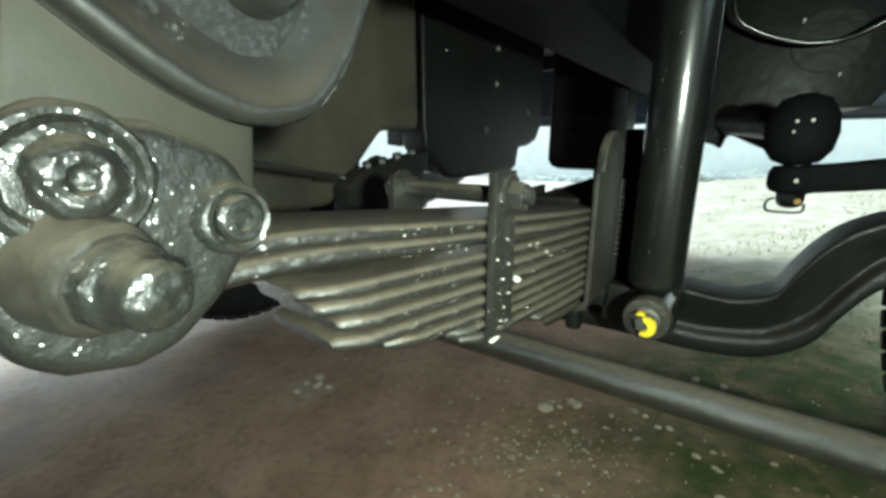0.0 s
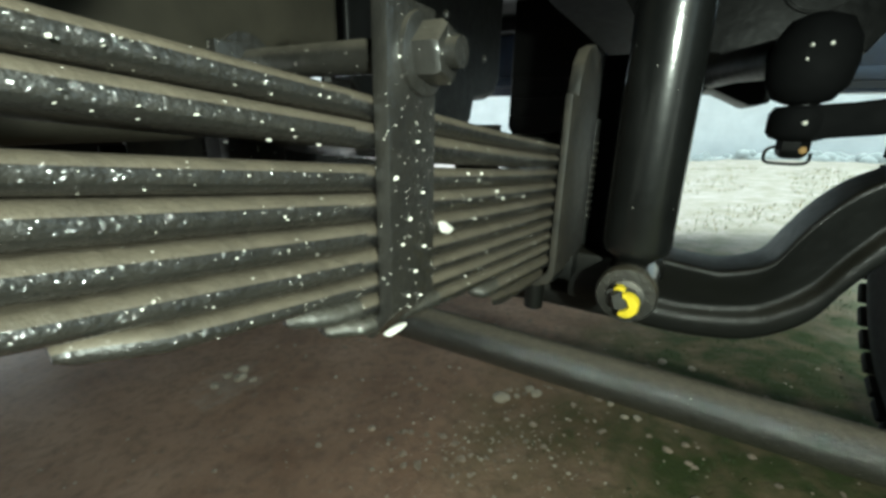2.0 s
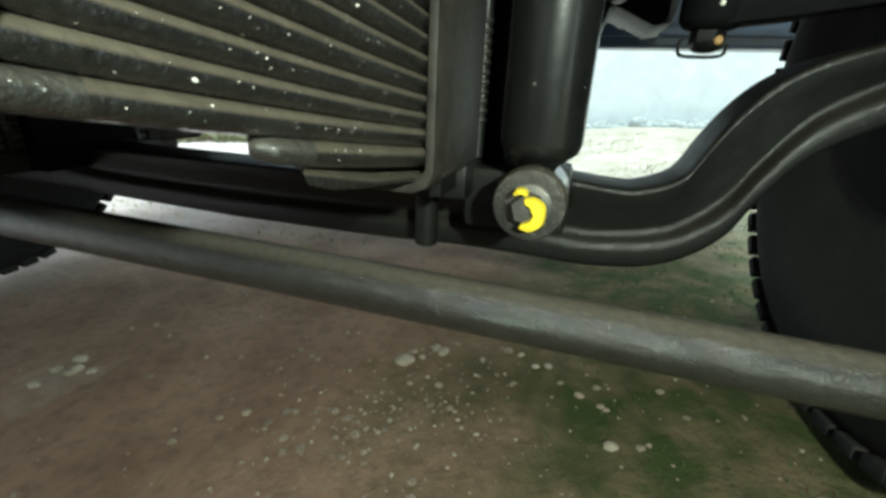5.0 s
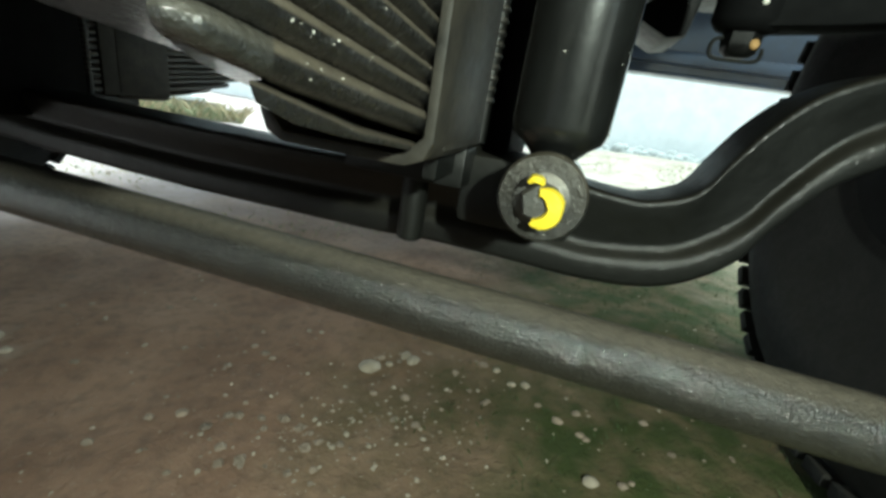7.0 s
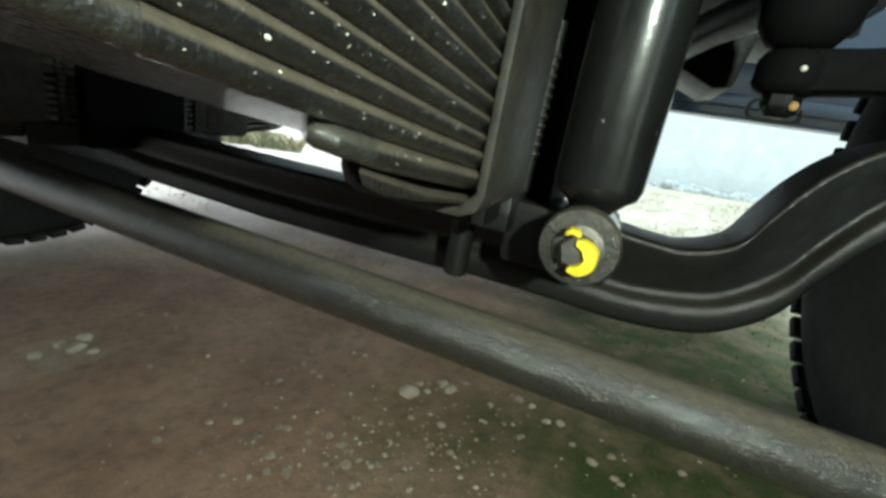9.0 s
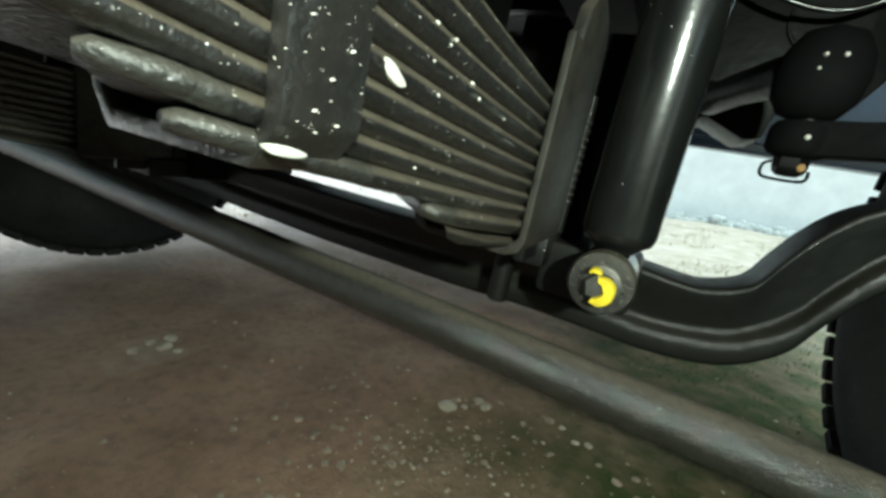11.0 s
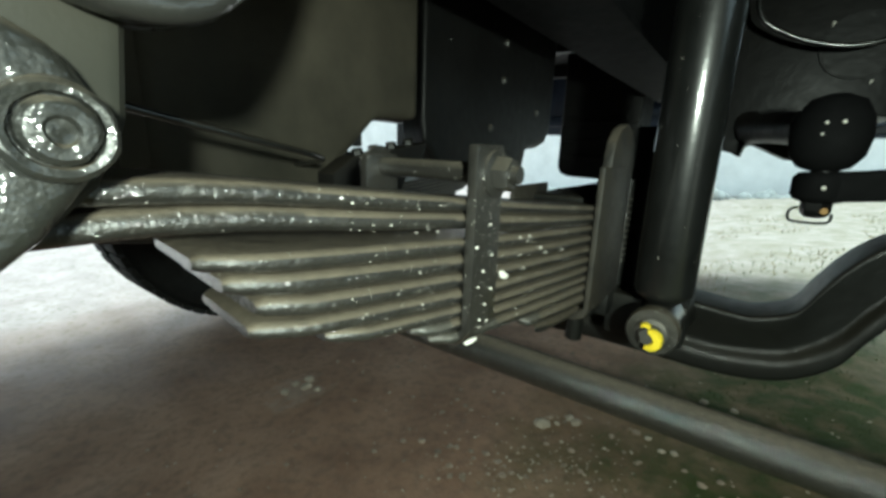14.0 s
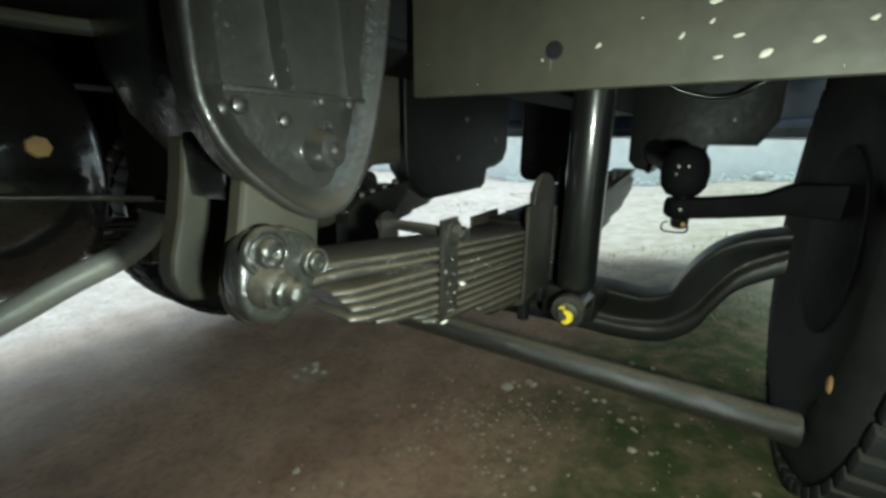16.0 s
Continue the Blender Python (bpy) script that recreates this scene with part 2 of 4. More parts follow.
def part(name, bm, mat, parent=None, label="", smooth=True, sharp=42):
    me = bpy.data.meshes.new(name)
    bmesh.ops.recalc_face_normals(bm, faces=bm.faces[:])
    bm.to_mesh(me)
    bm.free()
    me.materials.append(mat)
    if smooth:
        me.polygons.foreach_set("use_smooth", [True] * len(me.polygons))
        me.set_sharp_from_angle(angle=radians(sharp))
    ob = new(name, me)
    if parent:
        ob.parent = parent
    if label:
        ob["label"] = label
    return ob


def soften(bm, w, seg=2, angle=30):
    es = [e for e in bm.edges if len(e.link_faces) == 2 and e.calc_face_angle(0) > radians(angle)]
    if es and w:
        bmesh.ops.bevel(bm, geom=es, offset=w, segments=seg, affect="EDGES", profile=0.6, clamp_overlap=True)
    return bm


def box(a, b, w=0.003, bm=None):
    bm = bm or bmesh.new()
    m = Matrix.Translation([(p + q) / 2 for p, q in zip(a, b)]) @ Matrix.Diagonal((*[abs(q - p) for p, q in zip(a, b)], 1))
    bmesh.ops.create_cube(bm, size=1, matrix=m)
    return soften(bm, w)


def prism(points, axis, a, b, w=0.003, seg=2):
    """A closed outline (in the two axes other than axis, in order) pulled from a to b along axis."""
    bm = bmesh.new()
    k = "xyz".index(axis)

    def at(p, c):
        q = list(p)
        q.insert(k, c)
        return q
    lo = [bm.verts.new(at(p, a)) for p in points]
    hi = [bm.verts.new(at(p, b)) for p in points]
    bm.faces.new(lo)
    bm.faces.new(hi[::-1])
    for i in range(len(points)):
        j = (i + 1) % len(points)
        bm.faces.new((lo[i], hi[i], hi[j], lo[j]))
    bmesh.ops.recalc_face_normals(bm, faces=bm.faces[:])
    return soften(bm, w, seg, 28)


def sweep(path, sections, closed_ends=True, bm=None):
    """Loops of points, one for each step of a path, joined into a skin."""
    bm = bm or bmesh.new()
    rings = [[bm.verts.new(p) for p in s] for s in sections]
    n = len(rings[0])
    for r, q in zip(rings, rings[1:]):
        for i in range(n):
            j = (i + 1) % n
            bm.faces.new((r[i], r[j], q[j], q[i]))
    if closed_ends:
        bm.faces.new(rings[0][::-1])
        bm.faces.new(rings[-1])
    return bm


def tube(pts, r, seg=20, bm=None):
    """A round bar along points; r is one radius or one for each point."""
    pts = [Vector(p) for p in pts]
    rs = r if isinstance(r, (list, tuple)) else [r] * len(pts)
    secs = []
    side = None
    for i, p in enumerate(pts):
        d = (pts[min(i + 1, len(pts) - 1)] - pts[max(i - 1, 0)]).normalized()
        if side is None:
            side = d.orthogonal().normalized()
        side = (side - d * side.dot(d)).normalized()
        up = d.cross(side)
        secs.append([p + (side * math.cos(t) + up * math.sin(t)) * rs[i] for t in (2 * math.pi * k / seg for k in range(seg))])
    return sweep(pts, secs, bm=bm)


def turned(profile, base, axis, seg=32, bm=None):
    """A turned body: (distance along axis, radius) pairs from base."""
    base, axis = Vector(base), Vector(axis).normalized()
    side = axis.orthogonal().normalized()
    up = axis.cross(side)
    secs = [[base + axis * h + (side * math.cos(t) + up * math.sin(t)) * max(r, 1e-4) for t in (2 * math.pi * k / seg for k in range(seg))] for h, r in profile]
    return sweep(None, secs, bm=bm)


def smooth_curve(pts, steps=6):
    """Catmull-Rom through points."""
    pts = [Vector(p) for p in pts]
    out = []
    for i in range(len(pts) - 1):
        p0, p1, p2, p3 = pts[max(i - 1, 0)], pts[i], pts[i + 1], pts[min(i + 2, len(pts) - 1)]
        for k in range(steps):
            t = k / steps
            out.append(0.5 * ((2 * p1) + (p2 - p0) * t + (2 * p0 - 5 * p1 + 4 * p2 - p3) * t * t + (3 * p1 - p0 - 3 * p2 + p3) * t ** 3))
    return out + [pts[-1]]


def bolt_head(base, axis, r, h, bm=None):
    """A hexagon head with a chamfer and a washer under it."""
    bm = turned([(0, r * 1.35), (h * 0.18, r * 1.35), (h * 0.2, r * 1.3)], base, axis, 28, bm)
    b2 = Vector(base) + Vector(axis).normalized() * h * 0.2
    return turned([(0, r), (h * 0.65, r), (h * 0.8, r * 0.86)], b2, axis, 6, bm)


# ---- ground ----
def ground_z(x, y):
    return (0.19 if x > -0.33 else 0.135) * math.tanh((x + 0.33) / 1.2) + 0.02 * math.tanh((y - 1.0) / 1.5)


def rough_z(x, y):
    v = noise.noise((x * 3, y * 3, 0)) * 0.012 + noise.noise((x * 11, y * 11, 5)) * 0.005
    near = max(0, 1 - math.hypot(x + 0.4, y - 0.8) / 3)
    return ground_z(x, y) + v + near * noise.noise((x * 40, y * 40, 9)) * 0.0022


def build_ground():
    bm = bmesh.new()

    def axis_steps(c):
        out = [c + 1.9 * math.copysign(abs(i / 90) ** 1.0, i) for i in range(-90, 91)]
        far = [2.1, 2.4, 2.8, 3.4, 4.2, 5.4, 7, 9, 12, 20, 60, 300, 1500]
        return [c - f for f in far[::-1]] + out + [c + f for f in far]
    xs, ys = axis_steps(-0.5), axis_steps(0.8)
    grid = [[bm.verts.new((x, y, rough_z(x, y))) for x in xs] for y in ys]
    for r, q in zip(grid, grid[1:]):
        for i in range(len(xs) - 1):
            bm.faces.new((r[i], r[i + 1], q[i + 1], q[i]))
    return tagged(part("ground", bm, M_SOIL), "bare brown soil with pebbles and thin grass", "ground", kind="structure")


build_ground()
rng = random.Random(4)
# near-white wall in place of the bright hazy sky beyond the yard
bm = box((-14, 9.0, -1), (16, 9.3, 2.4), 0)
tagged(part("backdrop", bm, M_WALL, smooth=False), "pale far edge of the yard, its haze painted in white", "backdrop", kind="structure")


def rock(r, seed, flat=0.6, sub=2):
    bm = bmesh.new()
    bmesh.ops.create_icosphere(bm, subdivisions=sub, radius=r)
    for v in bm.verts:
        d = v.co.normalized()
        k = 1 + 0.35 * noise.noise(d * 1.6 + Vector((seed, 0, 0))) + 0.12 * noise.noise(d * 4 + Vector((0, seed, 0)))
        v.co = Vector((d.x * k, d.y * k * 0.8, d.z * k * flat)) * r
    return bm


STONES = [(-0.366, 0.954, 0.009), (-0.323, 0.98, 0.0155), (-0.354, 0.746, 0.006), (-0.145, 1.001, 0.009), (-0.084, 0.963, 0.0105), (-0.565, 1.008, 0.006), (-0.89, 0.831, 0.007), (-0.594, 1.004, 0.006), (-0.572, 0.666, 0.005), (-0.169, 0.924, 0.005), (0.028, 0.762, 0.0125), (-0.409, 0.751, 0.005), (-0.329, 0.886, 0.0055), (-0.421, 0.757, 0.005), (-0.307, 0.734, 0.005), (-0.228, 0.906, 0.005), (-0.756, 0.302, 0.013), (-1.184, 0.734, 0.018), (-1.152, 0.7, 0.02), (-1.19, 0.64, 0.016), (-1.11, 0.71, 0.012), (-1.2, 0.69, 0.014), (-0.4, 0.93, 0.024), (-0.345, 0.993, 0.014), (-0.083, 1.154, 0.012), (-0.046, 1.228, 0.014), (0.026, 1.225, 0.011), (-0.109, 0.959, 0.009)]
for k, (x, y, r) in enumerate(STONES):
    o = part("stone", rock(r, k * 3.7, 0.55), M_STONE)
    o.location, o.rotation_euler = (x, y, rough_z(x, y) + r * 0.15), (0, 0, k * 1.3)
    tagged(o, "small pale rough stone lying on the soil", "stone", "loose stones")


def scatter(name, label, count, place, build, mat):
    verts, faces = [], []
    for _ in range(count):
        x, y = place()
        vs, fs = build(x, y, rough_z(x, y))
        base = len(verts)
        verts += vs
        faces += [tuple(base + i for i in f) for f in fs]
    me = bpy.data.meshes.new(name)
    me.from_pydata(verts, [], faces)
    me.materials.append(mat)
    return tagged(new(name, me), label, "ground cover", kind="stuff")


def pebble(x, y, z):
    r = 0.0013 + 0.0042 * rng.random() ** 3
    a = rng.random() * 6
    ring = [(x + math.cos(a + k * 1.2566) * r * rng.uniform(0.7, 1.3), y + math.sin(a + k * 1.2566) * r * rng.uniform(0.7, 1.3), z) for k in range(5)]
    tip = (x + rng.uniform(-0.3, 0.3) * r, y, z + r * rng.uniform(0.4, 0.9))
    return ring + [tip], [(k, (k + 1) % 5, 5) for k in range(5)]


def blade(h, w):
    def build(x, y, z):
        a, lean = rng.random() * 6.28, rng.uniform(0.2, 1.2)
        hh = h * rng.uniform(0.5, 1.3)
        dx, dy = math.cos(a), math.sin(a)
        return [(x - dy * w, y + dx * w, z - 0.002), (x + dy * w, y - dx * w, z - 0.002), (x + dx * hh * lean * 0.4 + dy * w * 0.7, y + dy * hh * lean * 0.4 - dx * w * 0.7, z + hh * 0.6), (x + dx * hh * lean, y + dy * hh * lean, z + hh)], [(0, 1, 2), (0, 2, 3)]
    return build


def near_cluster():
    if rng.random() < 0.45:
        return rng.gauss(-0.33, 0.12), rng.gauss(0.72, 0.1)
    return rng.uniform(-1.3, 0.35), rng.uniform(0.2, 1.4)


def mossy():
    while True:
        x, y = rng.uniform(-0.3, 0.5), rng.uniform(0.4, 2.2)
        if noise.noise((x * 4, y * 4, 2)) + (x + 0.2) > 0.1:
            return x, y


def yard():
    while True:
        x, y = rng.uniform(-3.5, 2.5), rng.uniform(1.5, 7.0)
        if noise.noise((x * 1.2, y * 1.2, 7)) > 0.02:
            return x, y


scatter("pebbles", "scattered pale grit and pebbles", 520, near_cluster, pebble, M_STONE)
scatter("grass", "thin low green grass beside the wheel", 1500, mossy, blade(0.011, 0.001), M_GRASS)
scatter("dry_grass", "sparse dry grass out in the yard", 2600, yard, blade(0.025, 0.003), M_STRAW)
scatter("yard_grass", "short green grass out in the yard", 3000, yard, blade(0.02, 0.0025), M_YARD)


def clod(x, y, z):
    """A half-buried crumb of soil, rough and flat."""
    r = 0.003 + 0.009 * rng.random() ** 3
    a = rng.random() * 6
    rings = []
    for rr, h in ((1.0, -0.1), (0.85, 0.3), (0.45, 0.55)):
        rings += [(x + math.cos(a + k * 0.8976) * r * rr * rng.uniform(0.7, 1.25), y + math.sin(a + k * 0.8976) * r * rr * rng.uniform(0.6, 1.1), z + r * h * rng.uniform(0.6, 1.2)) for k in range(7)]
    faces = [(q * 7 + k, q * 7 + (k + 1) % 7, q * 7 + 7 + (k + 1) % 7, q * 7 + 7 + k) for q in range(2) for k in range(7)]
    return rings, faces + [tuple(range(14, 21))]


def trodden():
    while True:
        x, y = (rng.gauss(-0.35, 0.25), rng.gauss(0.75, 0.2)) if rng.random() < 0.5 else (rng.uniform(-1.3, 0.3), rng.uniform(0.2, 1.5))
        if noise.noise((x * 5, y * 5, 12)) > -0.1:
            return x, y


scatter("clods", "pale dry crumbs of soil and grit", 360, trodden, clod, M_CLOD)
shrub_rng = random.Random(9)
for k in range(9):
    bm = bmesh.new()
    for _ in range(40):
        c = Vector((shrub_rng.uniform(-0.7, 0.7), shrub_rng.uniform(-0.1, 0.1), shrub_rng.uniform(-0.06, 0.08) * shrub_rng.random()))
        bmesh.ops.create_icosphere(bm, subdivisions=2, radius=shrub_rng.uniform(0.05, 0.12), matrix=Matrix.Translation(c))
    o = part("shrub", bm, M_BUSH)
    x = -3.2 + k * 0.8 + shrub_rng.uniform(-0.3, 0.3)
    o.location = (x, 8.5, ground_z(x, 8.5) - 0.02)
    tagged(o, "low grey-green shrub at the yard's edge, paled to imitate haze", "shrub", "far shrubs")

ledge = thing("low_wall", "low grey masonry wall with a pale coping at the yard's edge", "wall")
LEDGE = pose(-4.85, 4.2, 0, 0, 0, 49)
part("body", box((-0.75, -0.06, -0.25), (0.75, 0.06, 0.075), 0.008), M_STONE, ledge).data.transform(LEDGE)
part("coping", box((-0.78, -0.1, 0.076), (0.56, 0.1, 0.14), 0.01), M_WALL, ledge).data.transform(LEDGE)
weed_rng = random.Random(31)


def weed_spot():
    while True:
        v = LEDGE @ Vector((weed_rng.uniform(-0.9, 0.95), weed_rng.uniform(-0.4, -0.12), 0))
        if noise.noise((v.x * 3, v.y * 3, 1)) > -0.25:
            return v.x, v.y


scatter("weeds", "tangle of pale dry and green weeds before the low wall", 420, weed_spot, blade(0.15, 0.006), M_YARD)
scatter("dry_weeds", "bleached stalks among the weeds", 260, weed_spot, blade(0.2, 0.004), M_STRAW)

# unseen panels, added to keep daylight off the ground from behind
for nm, a, b in (("wall_back", (-2.25, -1.66, 0.1), (0.75, -1.6, 1.22)), ("wall_side", (0.69, -1.6, 0.2), (0.75, -0.1, 1.22))):
    tagged(part(nm, box(a, b, 0.004), M_BLACK), "black panel added out of view to block daylight under the truck", "wall", kind="structure")

# ---- leaf spring ----
AXLE_Y = 0.85
X_IN, X_OUT = -0.333, -0.2255


def top_z(y):
    """Height of the pack's upper face along the spring."""
    u = abs(y - AXLE_Y)
    return 0.645 + 0.0509 * u + 0.044 * u * u


DROP = [(-0.0015, -0.0008, 0.005), (0.0105, 0.0115, 0.017), (0.0318, 0.0312, 0.032), (0.0432, 0.0452, 0.0467), (0.0567, 0.0603, 0.0623), (0.0697, 0.0743, 0.078), (0.0815, 0.0882, 0.0926), (0.093, 0.0992, 0.107), (0.105, 0.111, 0.12), (0.117, 0.1225, 0.1355), (0.129, 0.135, 0.153)]
ENDS = [-0.05, -0.048, 0.024, 0.036, 0.051, 0.046, 0.092, 0.163, 0.185, 0.339]


def drop(k, y):
    u = AXLE_Y - abs(y - AXLE_Y)
    a, b, c = DROP[k]
    if u < 0.2:
        return b + (a - b) * (0.2 - u) / 0.14
    if u < 0.54:
        return b + (c - b) * (u - 0.2) / 0.34
    return c


def leaf(k):
    y0 = ENDS[k]
    y1 = 2 * AXLE_Y - y0
    steps = 72
    secs = []
    for i in range(steps + 1):
        y = y0 + (y1 - y0) * i / steps
        t = top_z(y) - drop(k, y)
        gap = drop(k + 1, y) - drop(k, y)
        th = min(gap * (0.94 if abs(y - AXLE_Y) > 0.59 else 0.985), 0.02) if k != 1 else min(gap * 0.92, 0.0128 + 0.009 * min(1, max(0, (AXLE_Y - abs(y - AXLE_Y) - 0.235) / 0.05)))
        u = min(y - y0, y1 - y)
        if k >= 2:
            th *= 0.86 + 0.14 * min(1, u / 0.05)
        bend = 0.0
        near = y if y < AXLE_Y else 2 * AXLE_Y - y
        if k < 2 and near < 0.07:
            bend = (-0.006 if k == 0 else -0.008) * ((0.07 - near) / 0.09) ** 2
        inset = 0.0
        if k < 2:
            inset = (0.012 if k == 0 else 0.016) * min(1.3, max(0, 0.16 - (y if y < AXLE_Y else 2 * AXLE_Y - y)) / 0.16) ** 1.5
        if k >= 2:
            inset = 0.008 * max(0, 1 - u / 0.02) ** 2
        r = th * 0.55
        zc = t + bend - th / 2
        loop = []
        for cx, s in ((X_OUT - inset - r, 0), (X_IN + inset + r, 1)):
            for q in range(9):
                a = math.pi / 2 - math.pi * q / 8 + math.pi * s
                loop.append((cx + math.cos(a) * r + 0.03 * (min(y, 0.6) - 0.24) + 0.08 * max(0, y - 1.15), y, zc + math.sin(a) * th / 2))
        secs.append(loop)
    for end, way in ((0, -1), (-1, 1)):
        zc = sum(p[2] for p in secs[end]) / len(secs[end])
        cap = [(x + (0.004 if x < -0.29 else -0.004), y + way * 0.0045, zc + (z - zc) * 0.62) for x, y, z in secs[end]]
        secs = [cap] + secs if way < 0 else secs + [cap]
    skew = 1.1 if k == 9 else 0.5 if k >= 7 else 0.18 if k >= 2 else 0.0
    if skew:
        secs = [[(x, y + (X_OUT - x) * skew * max(0, (AXLE_Y - y) / (AXLE_Y - y0)) - (X_OUT - x) * skew * max(0, (y - AXLE_Y) / (y1 - AXLE_Y)), z) for x, y, z in loop] for loop in secs]
    # the lower leaves lean a little inwards
    lean = 0.065 if k >= 2 else 0.0
    secs = [[(x, y, z - lean * (X_OUT - x)) for x, y, z in loop] for loop in secs]
    return sweep(None, secs)


SPOTS = [(0.282, 0.6185, 0.017, 0.0058), (0.323, 0.6165, 0.0035, 0.0025), (0.311, 0.65, 0.003, 0.002), (0.332, 0.648, 0.0025, 0.002), (0.327, 0.644, 0.0025, 0.0018), (0.362, 0.631, 0.003, 0.002), (0.374, 0.624, 0.003, 0.003), (0.313, 0.632, 0.002, 0.002), (0.312, 0.5755, 0.0025, 0.002), (0.423, 0.618, 0.002, 0.0015)]

M_END = material("thick_leaf_end_paint", (0.02, 0.02, 0.0185), 0.4, dust=0.25, grain=150, bump=0.9, coat=1.0, coat_rough=0.13, coat_bump=0.85, coat_scale=220, film=0.12, dust_col=(0.2, 0.18, 0.14))
M_EDGE = material("lumpy_leaf_edge_paint", (0.014, 0.0135, 0.0125), 0.4, dust=0.6, grain=170, bump=0.6, coat=1.0, coat_rough=0.14, coat_bump=0.85, coat_scale=220, film=0.1, settle=(0.35, 0.8), dust_col=(0.14, 0.12, 0.09))
spring = thing("leaf_spring", "dusty black multi-leaf steel spring bolted over the axle", "leaf spring")
for k in range(10):
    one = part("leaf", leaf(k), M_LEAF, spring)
    if k < 7:
        # thick glossy paint with hardly any dust along the middle of the outer edge
        one.data.materials.append(M_EDGE)
        for q in one.data.polygons:
            if q.center.y < 0.2 and q.normal.x > 0.3 and -0.35 < q.normal.z < (0.6 if k < 3 and q.center.y < 0.075 else 0.3):
                q.material_index = 1
    if k >= 7:
        # the short leaves' ends carry a thick glossy coat with no dust on it
        one.data.materials.append(M_END)
        for q in one.data.polygons:
            if abs(abs(q.center.y - AXLE_Y) - (AXLE_Y - ENDS[k])) < (0.045, 0.1, 0.04)[k - 7]:
                q.material_index = 1


def rebound_clip(y, parent):
    t, b = top_z(y) - 0.004, top_z(y) - 0.1215
    o, i, w = X_OUT + 0.009, X_IN - 0.009, 0.0208
    prof = [(o, t + 0.047), (o, b + 0.016), (o - 0.014, b - 0.002), (i + 0.014, b - 0.002), (i, b + 0.016), (i, t + 0.036), (i + 0.009, t + 0.036), (i + 0.009, b + 0.016), (i + 0.018, b + 0.007), (o - 0.018, b + 0.007), (o - 0.009, b + 0.016), (o - 0.009, t + 0.047)]
    strap = part("rebound_clip", prism(prof, "y", y - w, y + w, 0.002), M_CLIP, parent, "flat steel strap speckled with white paint")
    part("spacer_tube", tube([(i + 0.009, y + 0.003, t + 0.025), (o - 0.009, y + 0.003, t + 0.025)], 0.0085), M_CLIP, strap)
    bm = bolt_head((o, y + 0.006, t + 0.025), (1, 0, 0), 0.014, 0.016)
    part("bolt", turned([(0, 0.007), (0.022, 0.007)], (o, y + 0.006, t + 0.025), (1, 0, 0), 12, bm), M_CLIP, strap)
    part("nut", bolt_head((i, y + 0.006, t + 0.025), (-1, 0, 0), 0.014, 0.018), M_CLIP, strap)
    return strap


clip = rebound_clip(0.2325, spring)
near_leaves = [o for o in spring.children if o.name.startswith("leaf")]


def dab(y, z, x, a, b, tilt=0.0, h=0.0015):
    """A flat dab of paint on a face that looks along +x."""
    rows = []
    for rr, hh in ((1.0, -0.001), (1.0, h * 0.5), (0.6, h)):
        row = []
        for k in range(16):
            t = 2 * math.pi * k / 16
            u, w = math.cos(t) * a * rr * (1 + 0.1 * math.sin(3 * t + y * 90)), math.sin(t) * b * rr
            row.append((x + hh, y + u * math.cos(tilt) - w * math.sin(tilt), z + u * math.sin(tilt) + w * math.cos(tilt)))
        rows.append(row)
    return sweep(None, rows)


FACE = X_OUT + 0.009
drops = random.Random(21)


def spatter(count, y0, y1, z_of, x_of, small, large):
    """Many small flat drops of paint thrown on a face that looks along +x, as one mesh."""
    verts, faces = [], []
    for _ in range(count):
        y = drops.uniform(y0, y1)
        z, r = z_of(y), small + (large - small) * drops.random() ** 3
        x, a, w = x_of(y, z), drops.uniform(0, 3), drops.uniform(0.45, 0.95)
        base = len(verts)
        for rr, h in ((1.0, -0.0012), (0.85, 0.0004)):
            for k in range(7):
                t = 2 * math.pi * k / 7
                u, v = math.cos(t) * r * rr, math.sin(t) * r * w * rr
                verts.append((x + h, y + u * math.cos(a) - v * math.sin(a), z + u * math.sin(a) + v * math.cos(a)))
        faces += [(base + k, base + (k + 1) % 7, base + 7 + (k + 1) % 7, base + 7 + k) for k in range(7)] + [tuple(range(base + 7, base + 14))]
    me = bpy.data.meshes.new("paint_spatter")
    me.from_pydata(verts, [], faces)
    me.materials.append(M_WHITE)
    return me


def leaf_face(k):
    """A height on the leaf's outer edge, and the edge's x there."""
    def z_of(y):
        return top_z(y) - drop(k, y) - (drop(k + 1, y) - drop(k, y)) * min(0.8, max(0.12, drops.gauss(0.42, 0.16)))

    def x_of(y, z):
        gap = drop(k + 1, y) - drop(k, y)
        th = min(gap, 0.02)
        q = (top_z(y) - drop(k, y) - th / 2 - z) / (th / 2)
        return X_OUT + 0.03 * (y - 0.24) - th * 0.55 * (1 - math.sqrt(max(0.0, 1 - min(1.0, q * q))))
    return z_of, x_of


for k, one in enumerate(near_leaves):
    y0 = max(ENDS[k] + 0.03, 0.1)
    z_of, x_of = leaf_face(k)
    for a, b, n in ((y0, 0.205, 16), (max(y0, 0.258), 0.48, 9)):
        if b > a:
            o = new("paint_spatter", spatter(int(n * (b - a) / (0.105 if b < 0.3 else 0.22)) + 1, a, b, z_of, x_of, 0.00015, 0.00065))
            o.parent = one
            tagged(o, "fine white paint spatter", kind="stuff")
o = new("paint_spatter", spatter(60, 0.214, 0.251, lambda y: drops.uniform(0.585, 0.735), lambda y, z: FACE, 0.00015, 0.00055))
o.parent = clip
tagged(o, "fine white paint spatter", kind="stuff")
